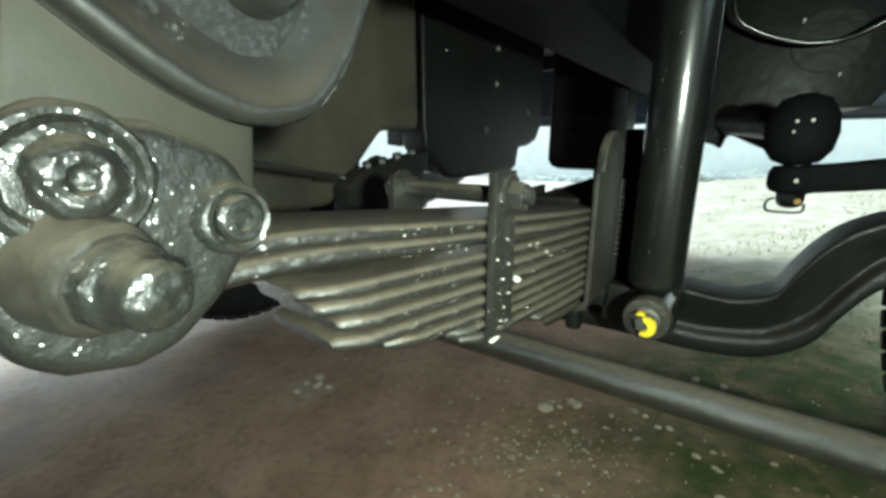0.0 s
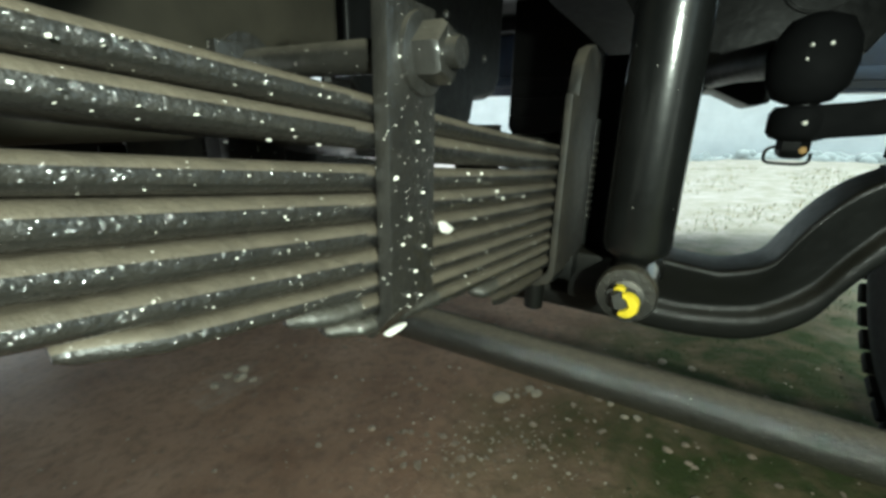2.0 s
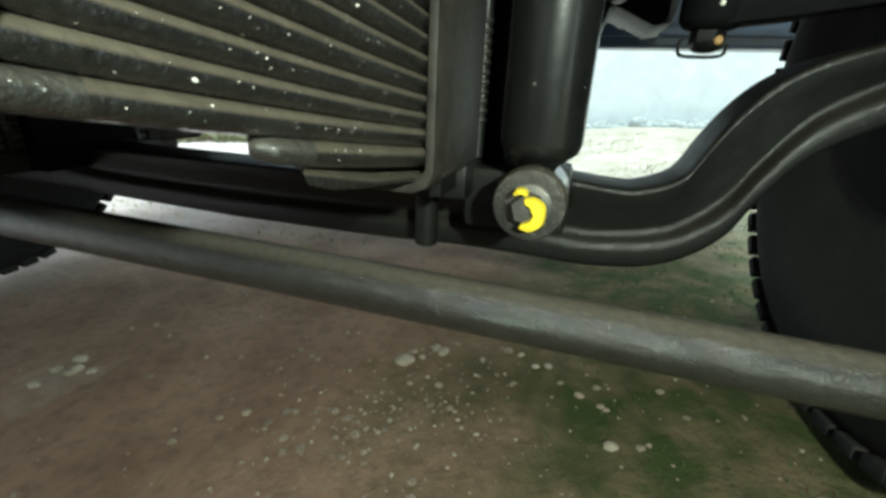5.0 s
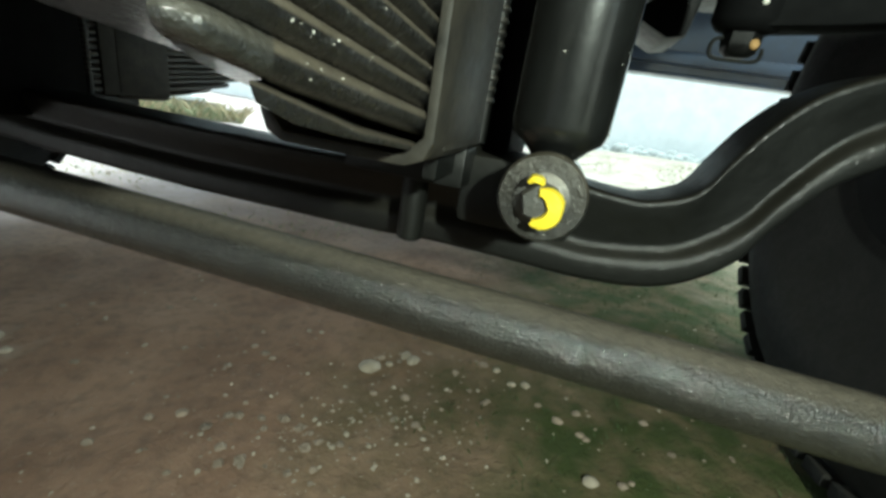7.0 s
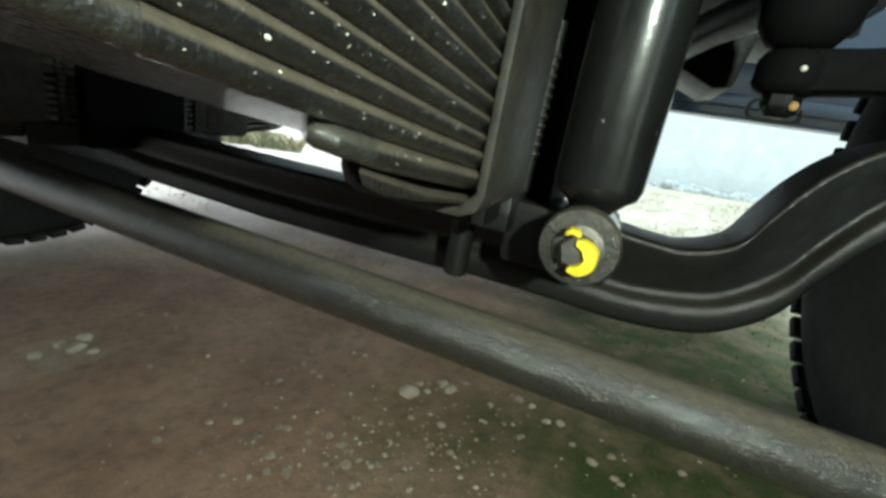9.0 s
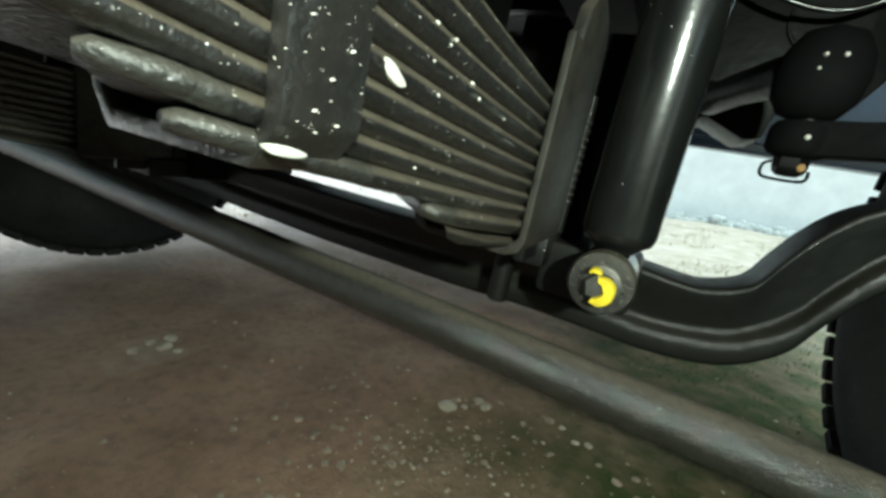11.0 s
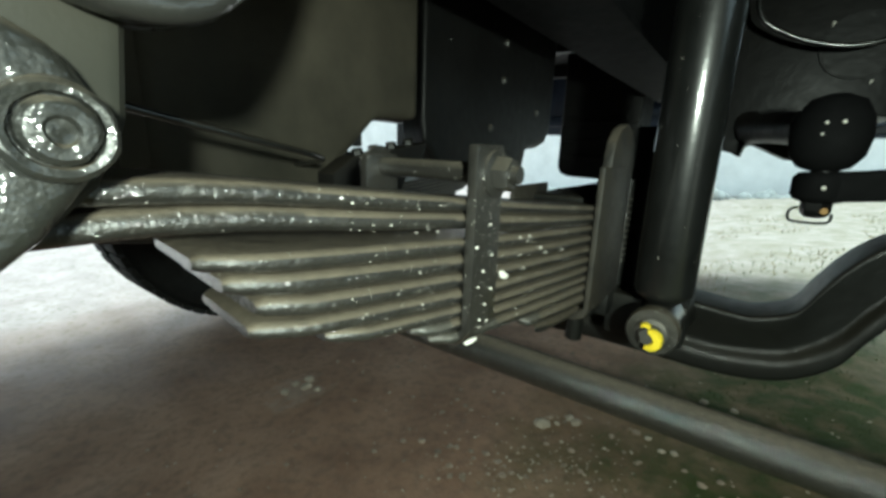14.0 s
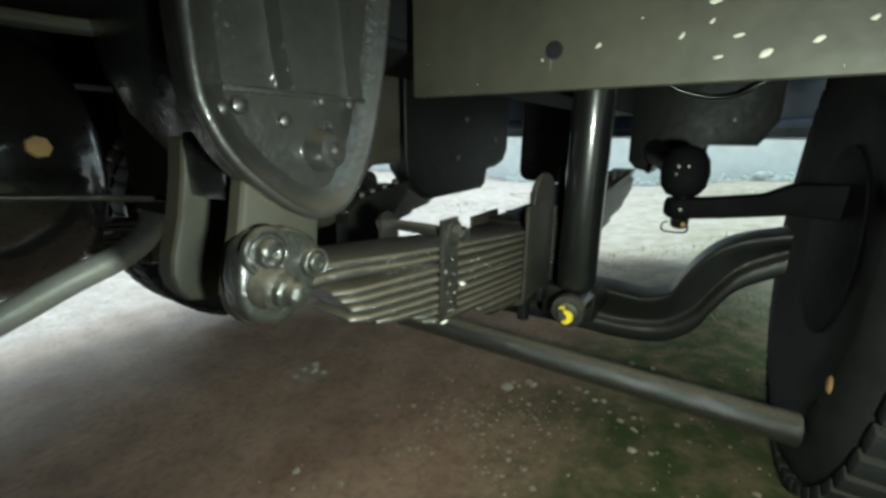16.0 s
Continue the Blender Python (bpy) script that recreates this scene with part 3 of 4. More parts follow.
for y, z, a, b in SPOTS:
    part("paint_dab", dab(y, z, X_OUT + 0.03 * (y - 0.24) - 0.0012, a * (0.62 if a > 0.005 else 0.5), b * (0.62 if a > 0.005 else 0.45), -0.38 - (y - 0.282) * 3), M_WHITE, near_leaves[4], "white paint drop")
part("paint_dab", dab(0.215, 0.5785, FACE - 0.0005, 0.0095, 0.0019, -0.1), M_WHITE, clip, "long white paint stroke")
for y, z, r in ((0.214, 0.652, 0.003), (0.233, 0.668, 0.002), (0.226, 0.63, 0.0025), (0.24, 0.612, 0.002), (0.231, 0.6, 0.002), (0.219, 0.618, 0.0016), (0.238, 0.642, 0.0018), (0.224, 0.588, 0.0018), (0.236, 0.584, 0.0016)):
    part("paint_dab", dab(y + 0.002, z + 0.006, FACE, r * 0.5, r * 0.28, 0.5), M_WHITE, clip, "white paint drop")
rebound_clip(2 * AXLE_Y - 0.2325, spring)

# ---- spring clamp ----
clamp = thing("spring_clamp", "black spring clamp with wrapped plates and threaded U-bolts", "spring clamp")
part("wedge_pad", prism([(0.37, 0.534), (0.374, 0.527), (0.395, 0.52), (0.43, 0.514), (0.55, 0.4985), (1.15, 0.4985), (1.27, 0.514), (1.305, 0.52), (1.326, 0.527), (1.33, 0.534), (1.25, 0.5165), (1.15, 0.503), (0.55, 0.503), (0.45, 0.5165)], "x", X_IN - 0.002, X_OUT + 0.002, 0.002), M_LEAF, clamp)
for v in clamp.children[0].data.vertices:
    if abs(v.co.y - AXLE_Y) > 0.25:
        v.co.y += (X_OUT - v.co.x) * 1.6 * (1 if v.co.y < AXLE_Y else -1)
part("lower_pad", box((X_IN - 0.015, 0.66, 0.455), (X_OUT + 0.012, 1.04, 0.4965), 0.004), M_AXLE, clamp)
part("top_plate", box((X_IN - 0.01, 0.6, 0.651), (X_OUT + 0.006, 1.1, 0.664), 0.004), M_AXLE, clamp)


def wrap_plate(y0, y1):
    o, i, t, b = -0.208, X_IN - 0.014, 0.714, 0.49
    prof = [(o, t), (o, b + 0.02), (o - 0.006, b + 0.006), (o - 0.02, b), (i + 0.02, b), (i + 0.006, b + 0.006), (i, b + 0.02), (i, t - 0.035), (i + 0.008, t - 0.035), (i + 0.008, b + 0.022), (i + 0.022, b + 0.008), (o - 0.022, b + 0.008), (o - 0.008, b + 0.022), (o - 0.008, t)]
    part("wrap_plate", prism(prof, "y", y0, y1, 0.002), M_PLATE, clamp)


def u_bolt(y):
    for x in (-0.2165, X_IN - 0.004):
        leg = part("u_bolt_leg", tube([(x, y, 0.5), (x, y, 0.69 if x > -0.3 else 0.665)], 0.0085, 20), M_AXLE, clamp)
        bm = bmesh.new()
        for k in range(11 if x > -0.3 else 7):
            turned([(-0.0028, 0.0088), (-0.0006, 0.0106), (0.0006, 0.0106), (0.0028, 0.0088)], (x, y, 0.545 + 0.011 * k), (0, 0, 1), 18, bm)
        part("thread", bm, M_CLIP, leg)


for y in (0.628, 1.072):
    part("side_plate", prism([(y - 0.066, 0.5), (y - 0.066, 0.72), (y - 0.058, 0.748), (y - 0.036, 0.767), (y, 0.776), (y + 0.036, 0.767), (y + 0.058, 0.748), (y + 0.066, 0.72), (y + 0.066, 0.5)], "x", -0.2235, -0.2095, 0.003), M_PLATE, clamp)
part("side_block", box((-0.238, 0.6, 0.47), (-0.225, 1.1, 0.735), 0.002), M_AXLE, clamp)
# black block added to give the shaded gap behind the shock its darkness
part("spring_seat", box((-0.2245, 0.748, 0.455), (-0.184, 0.952, 0.78), 0.006), M_SHADE, clamp)
wrap_plate(0.525, 0.658)
wrap_plate(1.042, 1.175)
u_bolt(0.722)
u_bolt(0.978)

# ---- shock absorber ----
shock = thing("shock_absorber", "glossy black tubular shock absorber with yellow-marked lower bolt", "shock absorber")
S0, S1 = Vector((-0.131, 0.645, 0.475)), Vector((-0.133, 0.66, 1.12))
ax = (S1 - S0).normalized()
part("tube", turned([(0.03, 0.02), (0.04, 0.03), (0.046, 0.039), (0.056, 0.0425), (0.62, 0.0425), (0.63, 0.03)], S0, ax, 48), M_GLOSS, shock)
eye = part("lower_eye", turned([(-0.034, 0.03), (-0.03, 0.036), (0.03, 0.036), (0.034, 0.03)], S0, (0, 1, 0), 40), M_GLOSS, shock)
part("washer", turned([(-0.054, 0.026), (-0.053, 0.035), (-0.049, 0.037), (-0.0345, 0.037)], S0, (0, 1, 0), 40), M_WASHER, shock)
bolt = part("bolt", bolt_head(S0 + Vector((0, -0.0545, 0)), (0, -1, 0), 0.0165, 0.02), M_STEEL, shock)


def crescent(base, r0, r1, a0, a1, depth):
    bm = bmesh.new()
    n = 14
    rows = []
    for i in range(n + 1):
        t = i / n
        a = radians(a0 + (a1 - a0) * t)
        wob = 1 + 0.12 * math.sin(9 * t) + 0.06 * math.sin(23 * t)
        w = math.sin(math.pi * min(max(t, 0.08), 0.94)) ** 0.5
        mid, half = (r0 + r1) / 2, (r1 - r0) / 2 * w * wob
        d = depth * w
        rows.append([(math.cos(a) * q, y, math.sin(a) * q) for q, y in ((mid - half, 0.004), (mid - half * 0.7, -d), (mid + half * 0.7, -d), (mid + half, 0.004))])
    for row in rows:
        row[:] = [tuple(Vector(base) + Vector(p)) for p in row]
    return sweep(None, rows, bm=bm)


part("paint_mark", crescent(S0 + Vector((-0.006, -0.0765, 0.013)), 0.002, 0.009, 165, 15, 0.004), M_YELLOW, bolt)
part("paint_mark", crescent(S0 + Vector((0.0, -0.0765, -0.003)), 0.0045, 0.0198, 98, -108, 0.004), M_YELLOW, bolt, "smeared yellow paint mark")

# ---- front axle ----
axle = thing("front_axle", "black forged I-beam front axle with upswept end", "axle")
TOP = [(-0.74, 0.432), (-0.4, 0.434), (-0.3, 0.445), (-0.13, 0.462), (-0.04, 0.457), (0.0, 0.458), (0.05, 0.48), (0.075, 0.525), (0.1, 0.568), (0.135, 0.608), (0.185, 0.637), (0.26, 0.66)]
BOT = [(-0.74, 0.32), (-0.4, 0.325), (-0.3, 0.331), (-0.15, 0.331), (-0.07, 0.329), (0.0, 0.335), (0.05, 0.348), (0.09, 0.372), (0.122, 0.405), (0.146, 0.455), (0.187, 0.517), (0.26, 0.565)]


def rounded(pts, r, seg=3):
    """A closed outline with its corners rounded off."""
    out = []
    n = len(pts)
    for i in range(n):
        p, a, b = Vector(pts[i]), Vector(pts[i - 1]), Vector(pts[(i + 1) % n])
        u, v = a - p, b - p
        k = min(r, u.length * 0.45, v.length * 0.45)
        u, v = p + u.normalized() * k, p + v.normalized() * k
        for j in range(seg + 1):
            t = j / seg
            out.append(tuple(u * (1 - t) ** 2 + p * 2 * t * (1 - t) + v * t * t))
    return out


def axle_half(mirror):
    a = smooth_curve([(x, 0, z) for x, z in TOP], 5)
    b = smooth_curve([(x, 0, z) for x, z in BOT], 5)
    f, g, web = 0.83, 0.935, 0.016
    secs = []
    for p, q in zip(a, b):
        d = (p - q)
        h = d.length
        d.normalize()
        tt, lo = 0.02, 0.036
        ys = [(f, 0), (g, 0), (g, lo), (g - web, lo + 0.014), (g - web, h - tt - 0.014), (g, h - tt), (g, h), (f, h), (f + 0.003, h - 0.02), (f + web, lo + 0.018), (f, lo)]
        loop = []
        for y, s in rounded(ys, 0.009):
            v = q + d * s
            loop.append((v.x if not mirror else -1.48 - v.x, y, v.z))
        secs.append(loop)
    return sweep(None, secs)


part("beam", axle_half(False), M_AXLE, axle, sharp=75)
part("beam", axle_half(True), M_AXLE, axle, sharp=75)
part("shock_bracket", turned([(0, 0.03), (0.16, 0.042)], S0 + Vector((0, 0.036, 0)), (0, 1, -0.25), 28), M_AXLE, axle)
part("shock_mount", box((-0.226, 0.7, 0.41), (-0.095, 0.828, 0.49), 0.012), M_AXLE, axle)
part("stud", tube([(-0.286, 0.73, 0.365), (-0.286, 0.73, 0.368), (-0.286, 0.73, 0.46)], [0.012, 0.0165, 0.0165]), M_AXLE, axle)

# ---- tie rod ----
rod = thing("tie_rod", "dusty black round steel tie rod across the axle", "tie rod")


def on_rod(x):
    return (x, 0.585 + 0.061 * x, 0.3563 - 0.038 * x)


part("bar", tube([on_rod(-1.5), on_rod(0.0), on_rod(0.292)], 0.029, 40), M_ROD, rod)
part("clamp_sleeve", tube([on_rod(0.255), on_rod(0.294)], 0.0305, 24), M_ROD, rod)
part("rod_end", turned([(0, 0.016), (0.01, 0.025), (0.05, 0.025), (0.07, 0.016)], on_rod(0.325), (0, 0, 1), 24), M_SHADE, rod)

# ---- steering ball joint ----
link = thing("drag_link", "black drag link with ball joint, castle nut and split pin", "drag link")
part("housing", turned([(-0.056, 0.018), (-0.05, 0.034), (-0.03, 0.048), (0.0, 0.052), (0.03, 0.048), (0.055, 0.034), (0.064, 0.012)], (0.042, 0.868, 0.7715), (0, 0, 1), 28), M_SHADE, link)
part("tube", tube([(0.02, 0.9, 0.785), (-0.03, 1.1, 0.795), (-0.06, 1.25, 0.80), (-0.085, 1.34, 0.84), (-0.09, 1.36, 0.95)], [0.03, 0.03, 0.034, 0.034, 0.03]), M_BLACK, link)
# white dots painted on for the housing's glints
for x, z, r in ((0.03, 0.789, 0.003), (0.028, 0.772, 0.0026), (0.05, 0.79, 0.0035)):
    part("paint_drop", turned([(-0.004, r), (0.0005, r * 0.6)], (x, 0.8165, z), (0, -1, 0), 8), M_WHITE, link)
part("neck", turned([(0, 0.017), (0.05, 0.019)], (0.046, 0.868, 0.7), (0, 0, 1), 20), M_BLACK, link)
nut = part("castle_nut", turned([(-0.013, 0.012), (-0.008, 0.0185), (0.0, 0.021), (0.018, 0.021)], (0.046, 0.868, 0.652), (0, 0, 1), 6), M_BLACK, link)
part("paint_mark", turned([(0, 0.006), (0.0025, 0.004)], (0.056, 0.849, 0.652), (0.3, -1, 0), 7), M_ORANGE, nut, "ochre paint dab")
part("paint_drop", turned([(0, 0.0035), (0.002, 0.002)], (0.046, 0.829, 0.69), (0, -1, 0), 8), M_WHITE, link)
part("split_pin", tube(smooth_curve([(0.066, 0.852, 0.648), (0.062, 0.848, 0.634), (0.03, 0.846, 0.632), (0.013, 0.847, 0.635), (0.012, 0.848, 0.65), (0.022, 0.852, 0.656)], 4), 0.0022, 8), M_GLOSS, link, "bent wire split pin")
arm = part("steering_arm", prism([(0.045, 0.666), (0.045, 0.714), (0.1, 0.719), (0.2, 0.735), (0.245, 0.76), (0.4, 0.77), (0.4, 0.69), (0.25, 0.695), (0.13, 0.676)], "y", 0.835, 0.895, 0.008), M_SHADE, axle)
part("arm_eye", turned([(-0.05, 0.02), (-0.046, 0.032), (-0.038, 0.038), (-0.012, 0.0385), (-0.002, 0.033), (0.0, 0.02)], (0.046, 0.868, 0.714), (0, 0, 1), 28), M_SHADE, arm)

# ---- wheel ----
wheel = thing("truck_wheel", "black rubber truck tyre on a steel wheel", "wheel")
WC = Vector((0.455, 0.905, 0.64))
prof = [(-0.12, 0.3), (-0.145, 0.36), (-0.15, 0.42), (-0.135, 0.48), (-0.115, 0.505), (-0.1, 0.512), (0.1, 0.512), (0.115, 0.505), (0.135, 0.48), (0.15, 0.42), (0.145, 0.36), (0.12, 0.3)]
tyre = part("tyre", turned(prof, WC, (1, 0, 0), 72), M_RUBBER, wheel)
part("rim", turned([(-0.1, 0.305), (-0.09, 0.29), (-0.02, 0.24), (0.05, 0.1), (0.05, 0.02)], WC, (1, 0, 0), 48), M_SHADE, wheel)
mark = part("paint_mark", turned([(0, 0.016), (0.003, 0.012)], (0.304, 0.55, 0.472), (-1, 0, 0), 7), M_ORANGE, tyre, "ochre paint dab")
part("brake_drum", turned([(-0.13, 0.1), (-0.125, 0.2), (-0.05, 0.21), (-0.02, 0.2)], WC, (1, 0, 0), 48), M_SHADE, wheel)
tread = box((-0.06, -0.022, -0.01), (0.06, 0.022, 0.012), 0.004)
lug0 = None
for i in range(56):
    for s in (-1, 1):
        a = 2 * math.pi * i / 56 + (0.05 if s > 0 else 0)
        m = Matrix.Translation(WC) @ Matrix.Rotation(a, 4, "X") @ Matrix.Translation((s * 0.075, 0, 0.514))
        if lug0 is None:
            lug0 = part("tread_block", tread, M_RUBBER, tyre)
            lug0.matrix_basis = m
        else:
            o = new("tread_block", lug0.data)
            o.parent = tyre
            o.matrix_basis = m

# ---- spring hanger ----
hanger = thing("spring_hanger", "dusty dark cast spring hanger with bolted cheek plates", "spring hanger")
CAST = [(-0.11, 1.02), (-0.112, 0.9), (-0.105, 0.862), (-0.085, 0.827), (-0.05, 0.795), (-0.02, 0.777), (0.005, 0.772), (0.03, 0.778), (0.05, 0.797), (0.068, 0.826), (0.083, 0.862), (0.102, 0.93), (0.118, 1.02)]
CAST = [tuple(p.xz) for p in smooth_curve([(y, 0, z) for y, z in CAST], 4)]


def inset(pts, d):
    out = []
    n = len(pts)
    for i in range(n):
        a, b = Vector(pts[i - 1]), Vector(pts[(i + 1) % n])
        t = (b - a).normalized()
        out.append(tuple(Vector(pts[i]) + Vector((-t.y, t.x)) * d))
    return out


part("flange_plate", prism(CAST, "x", -0.262, -0.2465, 0.0), M_RIM, hanger)
bm = sweep(None, [[(x, y, z) for y, z in pts] for x, pts in ((-0.246, CAST), (-0.239, inset(CAST, -0.001)), (-0.236, inset(CAST, 0.0005)), (-0.234, inset(CAST, 0.003)), (-0.2336, inset(CAST, 0.0055)), (-0.2345, inset(CAST, 0.008)), (-0.237, inset(CAST, 0.0105)), (-0.2405, inset(CAST, 0.015)), (-0.244, inset(CAST, 0.021)), (-0.2462, inset(CAST, 0.029)))], closed_ends=False)
part("flange_rim", bm, M_RIM, hanger)
part("ridge", box((-0.2464, -0.085, 0.886), (-0.242, 0.075, 0.891), 0.0015), M_RIM, hanger)
part("rib", sweep(None, [[(-0.2464, y - w, z), (-0.232, y - w * 0.5, z), (-0.232, y + w * 0.5, z), (-0.2464, y + w, z)] for y, z, w in ((-0.02, 0.89, 0.012), (-0.028, 0.92, 0.008), (-0.035, 1.02, 0.007))]), M_RIM, hanger)
part("rib", sweep(None, [[(-0.2464, y - w, z), (-0.236, y - w * 0.5, z), (-0.236, y + w * 0.5, z), (-0.2464, y + w, z)] for y, z, w in ((0.06, 0.89, 0.008), (0.055, 0.93, 0.006), (0.05, 1.02, 0.006))]), M_RIM, hanger)
part("boss", turned([(0, 0.021), (0.012, 0.018), (0.02, 0.0155), (0.021, 0.009), (0.014, 0.0085)], (-0.2464, 0.01, 0.838), (1, 0, 0), 28), M_RIM, hanger)
for y, z, r in ((-0.085, 0.873, 0.007), (-0.071, 0.876, 0.008), (-0.029, 0.865, 0.007), (0.014, 0.884, 0.006), (0.052, 0.884, 0.007), (0.023, 0.862, 0.005)):
    part("rivet", turned([(0, r), (0.004, r * 0.85), (0.006, r * 0.4)], (-0.2464, y, z), (1, 0, 0), 14), M_RIM, hanger)
CHEEK = [(-0.07, 0.87), (-0.0785, 0.812), (-0.088, 0.769), (-0.099, 0.735), (-0.103, 0.715), (-0.1, 0.697), (-0.09, 0.683), (-0.07, 0.678), (-0.053, 0.68), (-0.034, 0.695), (-0.015, 0.712), (-0.004, 0.735), (0.0, 0.77), (0.0, 0.87)]
for nm, a, b in (("outer_cheek", -0.2595, -0.2405), ("inner_cheek", -0.37, -0.342)):
    bm = bmesh.new()
    part(nm, sweep(None, [[(x, y, z) for y, z in pts] for x, pts in ((a, CHEEK), (b - 0.004, CHEEK), (b - 0.0012, inset(CHEEK, 0.0025)), (b, inset(CHEEK, 0.006)))], bm=bm), M_CHEEK, hanger, sharp=28)
part("web", box((-0.342, -0.075, 0.79), (-0.278, -0.02, 0.86), 0.006), M_GLOSS, hanger)
part("raised_pad", prism([(-0.105, 0.712), (-0.105, 0.733), (-0.097, 0.76), (-0.083, 0.772), (-0.05, 0.769), (-0.025, 0.757), (-0.0135, 0.738), (-0.02, 0.717), (-0.035, 0.698), (-0.054, 0.683), (-0.07, 0.6805), (-0.089, 0.686), (-0.101, 0.696)], "x", -0.2506, -0.222, 0.011, 5), M_CAST, hanger)
def lumpy(bm, amount, scale, seed):
    """Thick uneven paint over a cast or forged part."""
    bm.normal_update()
    for v in bm.verts:
        v.co += v.normal * amount * (noise.noise(v.co * scale + Vector((seed, 0, 0))) + 0.5 * noise.noise(v.co * scale * 2.3 + Vector((0, seed, 0))))
    return bm


def rings(profile, n=4):
    """The profile of a turned body with n steps between its points."""
    out = []
    for (a, r), (b, q) in zip(profile, profile[1:]):
        out += [(a + (b - a) * k / n, r + (q - r) * k / n) for k in range(n)]
    return out + [profile[-1]]


BT1, BT2 = (-0.222, -0.076, 0.751), (-0.222, -0.029, 0.731)
part("lip", lumpy(turned(rings([(-0.003, 0.0235), (0.0008, 0.0228), (0.0026, 0.021), (0.0026, 0.0188), (0.0, 0.0165), (-0.003, 0.016)]), BT1, (1, 0, 0), 40), 0.0012, 130, 3), M_CAST, hanger)
bt = part("bolt", lumpy(turned(rings([(-0.003, 0.0135), (0.005, 0.0132), (0.0085, 0.0115), (0.0105, 0.008), (0.0105, 0.005), (0.0085, 0.003), (0.0085, 0.0005)]), BT1, (1, 0, 0), 32), 0.0011, 160, 5), M_CAST, hanger, "round bolt head under thick paint")
bt = part("bolt", lumpy(turned(rings([(-0.003, 0.0165), (0.002, 0.0152), (0.0062, 0.0145), (0.0075, 0.013), (0.007, 0.011), (0.004, 0.0102)]), BT2, (1, 0, 0), 32), 0.0008, 150, 7), M_CAST, hanger, "short painted stud end")
part("head", lumpy(turned(rings([(0.0035, 0.0098), (0.0082, 0.0096), (0.0098, 0.008), (0.0098, 0.0045), (0.008, 0.0035), (0.008, 0.0005)]), BT2, (1, 0, 0), 24), 0.0008, 170, 9), M_CAST, bt)
PIN_AXIS = Vector((1, 0.3, -0.16)).normalized()
pin = part("spring_pin", lumpy(turned(rings([(-0.004, 0.0205), (0.005, 0.0195), (0.012, 0.0185), (0.0155, 0.016), (0.0155, 0.0125)]), (-0.224, -0.079, 0.721), PIN_AXIS, 32), 0.0012, 110, 11), M_PIN, hanger)
nut = part("pin_nut", lumpy(turned(rings([(0.013, 0.0125), (0.015, 0.0148), (0.021, 0.0146), (0.0235, 0.0125), (0.025, 0.0118), (0.033, 0.0112), (0.0365, 0.009), (0.038, 0.005), (0.0382, 0.0005)]), (-0.224, -0.079, 0.721), PIN_AXIS, 28), 0.0012, 170, 13), M_CAST, pin, "domed pin nut under thick glossy paint")
# the casting's black body behind its flange
BODY = [(-0.112, 1.02), (-0.108, 0.94), (-0.1, 0.9), (-0.085, 0.868), (-0.06, 0.832), (-0.03, 0.8), (0.0, 0.79), (0.03, 0.797), (0.06, 0.83), (0.08, 0.9), (0.09, 1.02)]
part("casting_body", lumpy(sweep(None, [[(x, y, z) for y, z in inset(BODY, d)] for x, d in ((-0.44, 0.02), (-0.425, 0.006), (-0.4, 0.0), (-0.36, -0.002), (-0.31, 0.0), (-0.29, 0.006), (-0.278, 0.02))]), 0.004, 30, 15), M_WET, hanger, "glossy black casting body", sharp=60)
for o in hanger.children_recursive:
    casting = o.name.split(".")[0] in ("flange_plate", "flange_rim", "ridge", "rib", "boss", "rivet")
    o.data.transform(Matrix.Translation((0.008, 0.005, 0.0) if casting else (0.0, 0.0105, 0.003)))

# ---- chassis ----
rail = thing("chassis_rail", "black steel chassis rail above the spring", "chassis rail", "chassis rails")
part("web", box((-0.345, -2.0, 0.97), (-0.264, 2.1, 1.2), 0.006), M_SHADE, rail)
part("lower_flange", box((-0.43, -2.0, 0.958), (-0.264, 2.1, 0.9695), 0.002), M_SHADE, rail)
copy_thing(rail, pose(-0.84, 0, 0))
beam = thing("cross_bracket", "olive grey steel cross bracket spattered with pale paint", "bracket")
plate = part("plate", box((-0.235, 0.165, 0.898), (0.9, 0.177, 1.12), 0.005), M_BEAM, beam)


def splash(x, z, a, b, tilt, y=0.1652):
    """An uneven dab of paint on a face that looks along -y."""
    rows = []
    for rr, hh in ((1.0, 0.001), (1.0, -0.0006), (0.55, -0.0012)):
        row = []
        for k in range(14):
            t = 2 * math.pi * k / 14
            w = 1 + 0.3 * noise.noise((math.cos(t) * 1.5 + x * 70, math.sin(t) * 1.5, z * 50))
            u, v = math.cos(t) * a * rr * w, math.sin(t) * b * rr * w
            row.append((x + u * math.cos(tilt) - v * math.sin(tilt), y + hh, z + u * math.sin(tilt) + v * math.cos(tilt)))
        rows.append(row)
    return sweep(None, rows)


for x, z, a, b, tilt in ((-0.016, 0.936, 0.004, 0.0024, 0.6), (0.053, 0.937, 0.0042, 0.002, 0.9), (0.094, 0.933, 0.0056, 0.0018, 0.2), (0.114, 0.918, 0.006, 0.0038, 0.5), (0.082, 0.918, 0.0046, 0.0018, 0.15), (0.145, 0.925, 0.005, 0.0025, 0.4), (0.074, 0.961, 0.006, 0.003, 0.1), (-0.07, 0.928, 0.0022, 0.0016, 0.3), (0.173, 0.936, 0.0035, 0.002, 0.5), (0.074, 0.946, 0.003, 0.0015, 0.8), (0.02, 0.955, 0.002, 0.001, 0.2)):
    part("paint_splash", splash(x, z, a * 0.75, b * 0.75, tilt), M_SPLASH, plate)
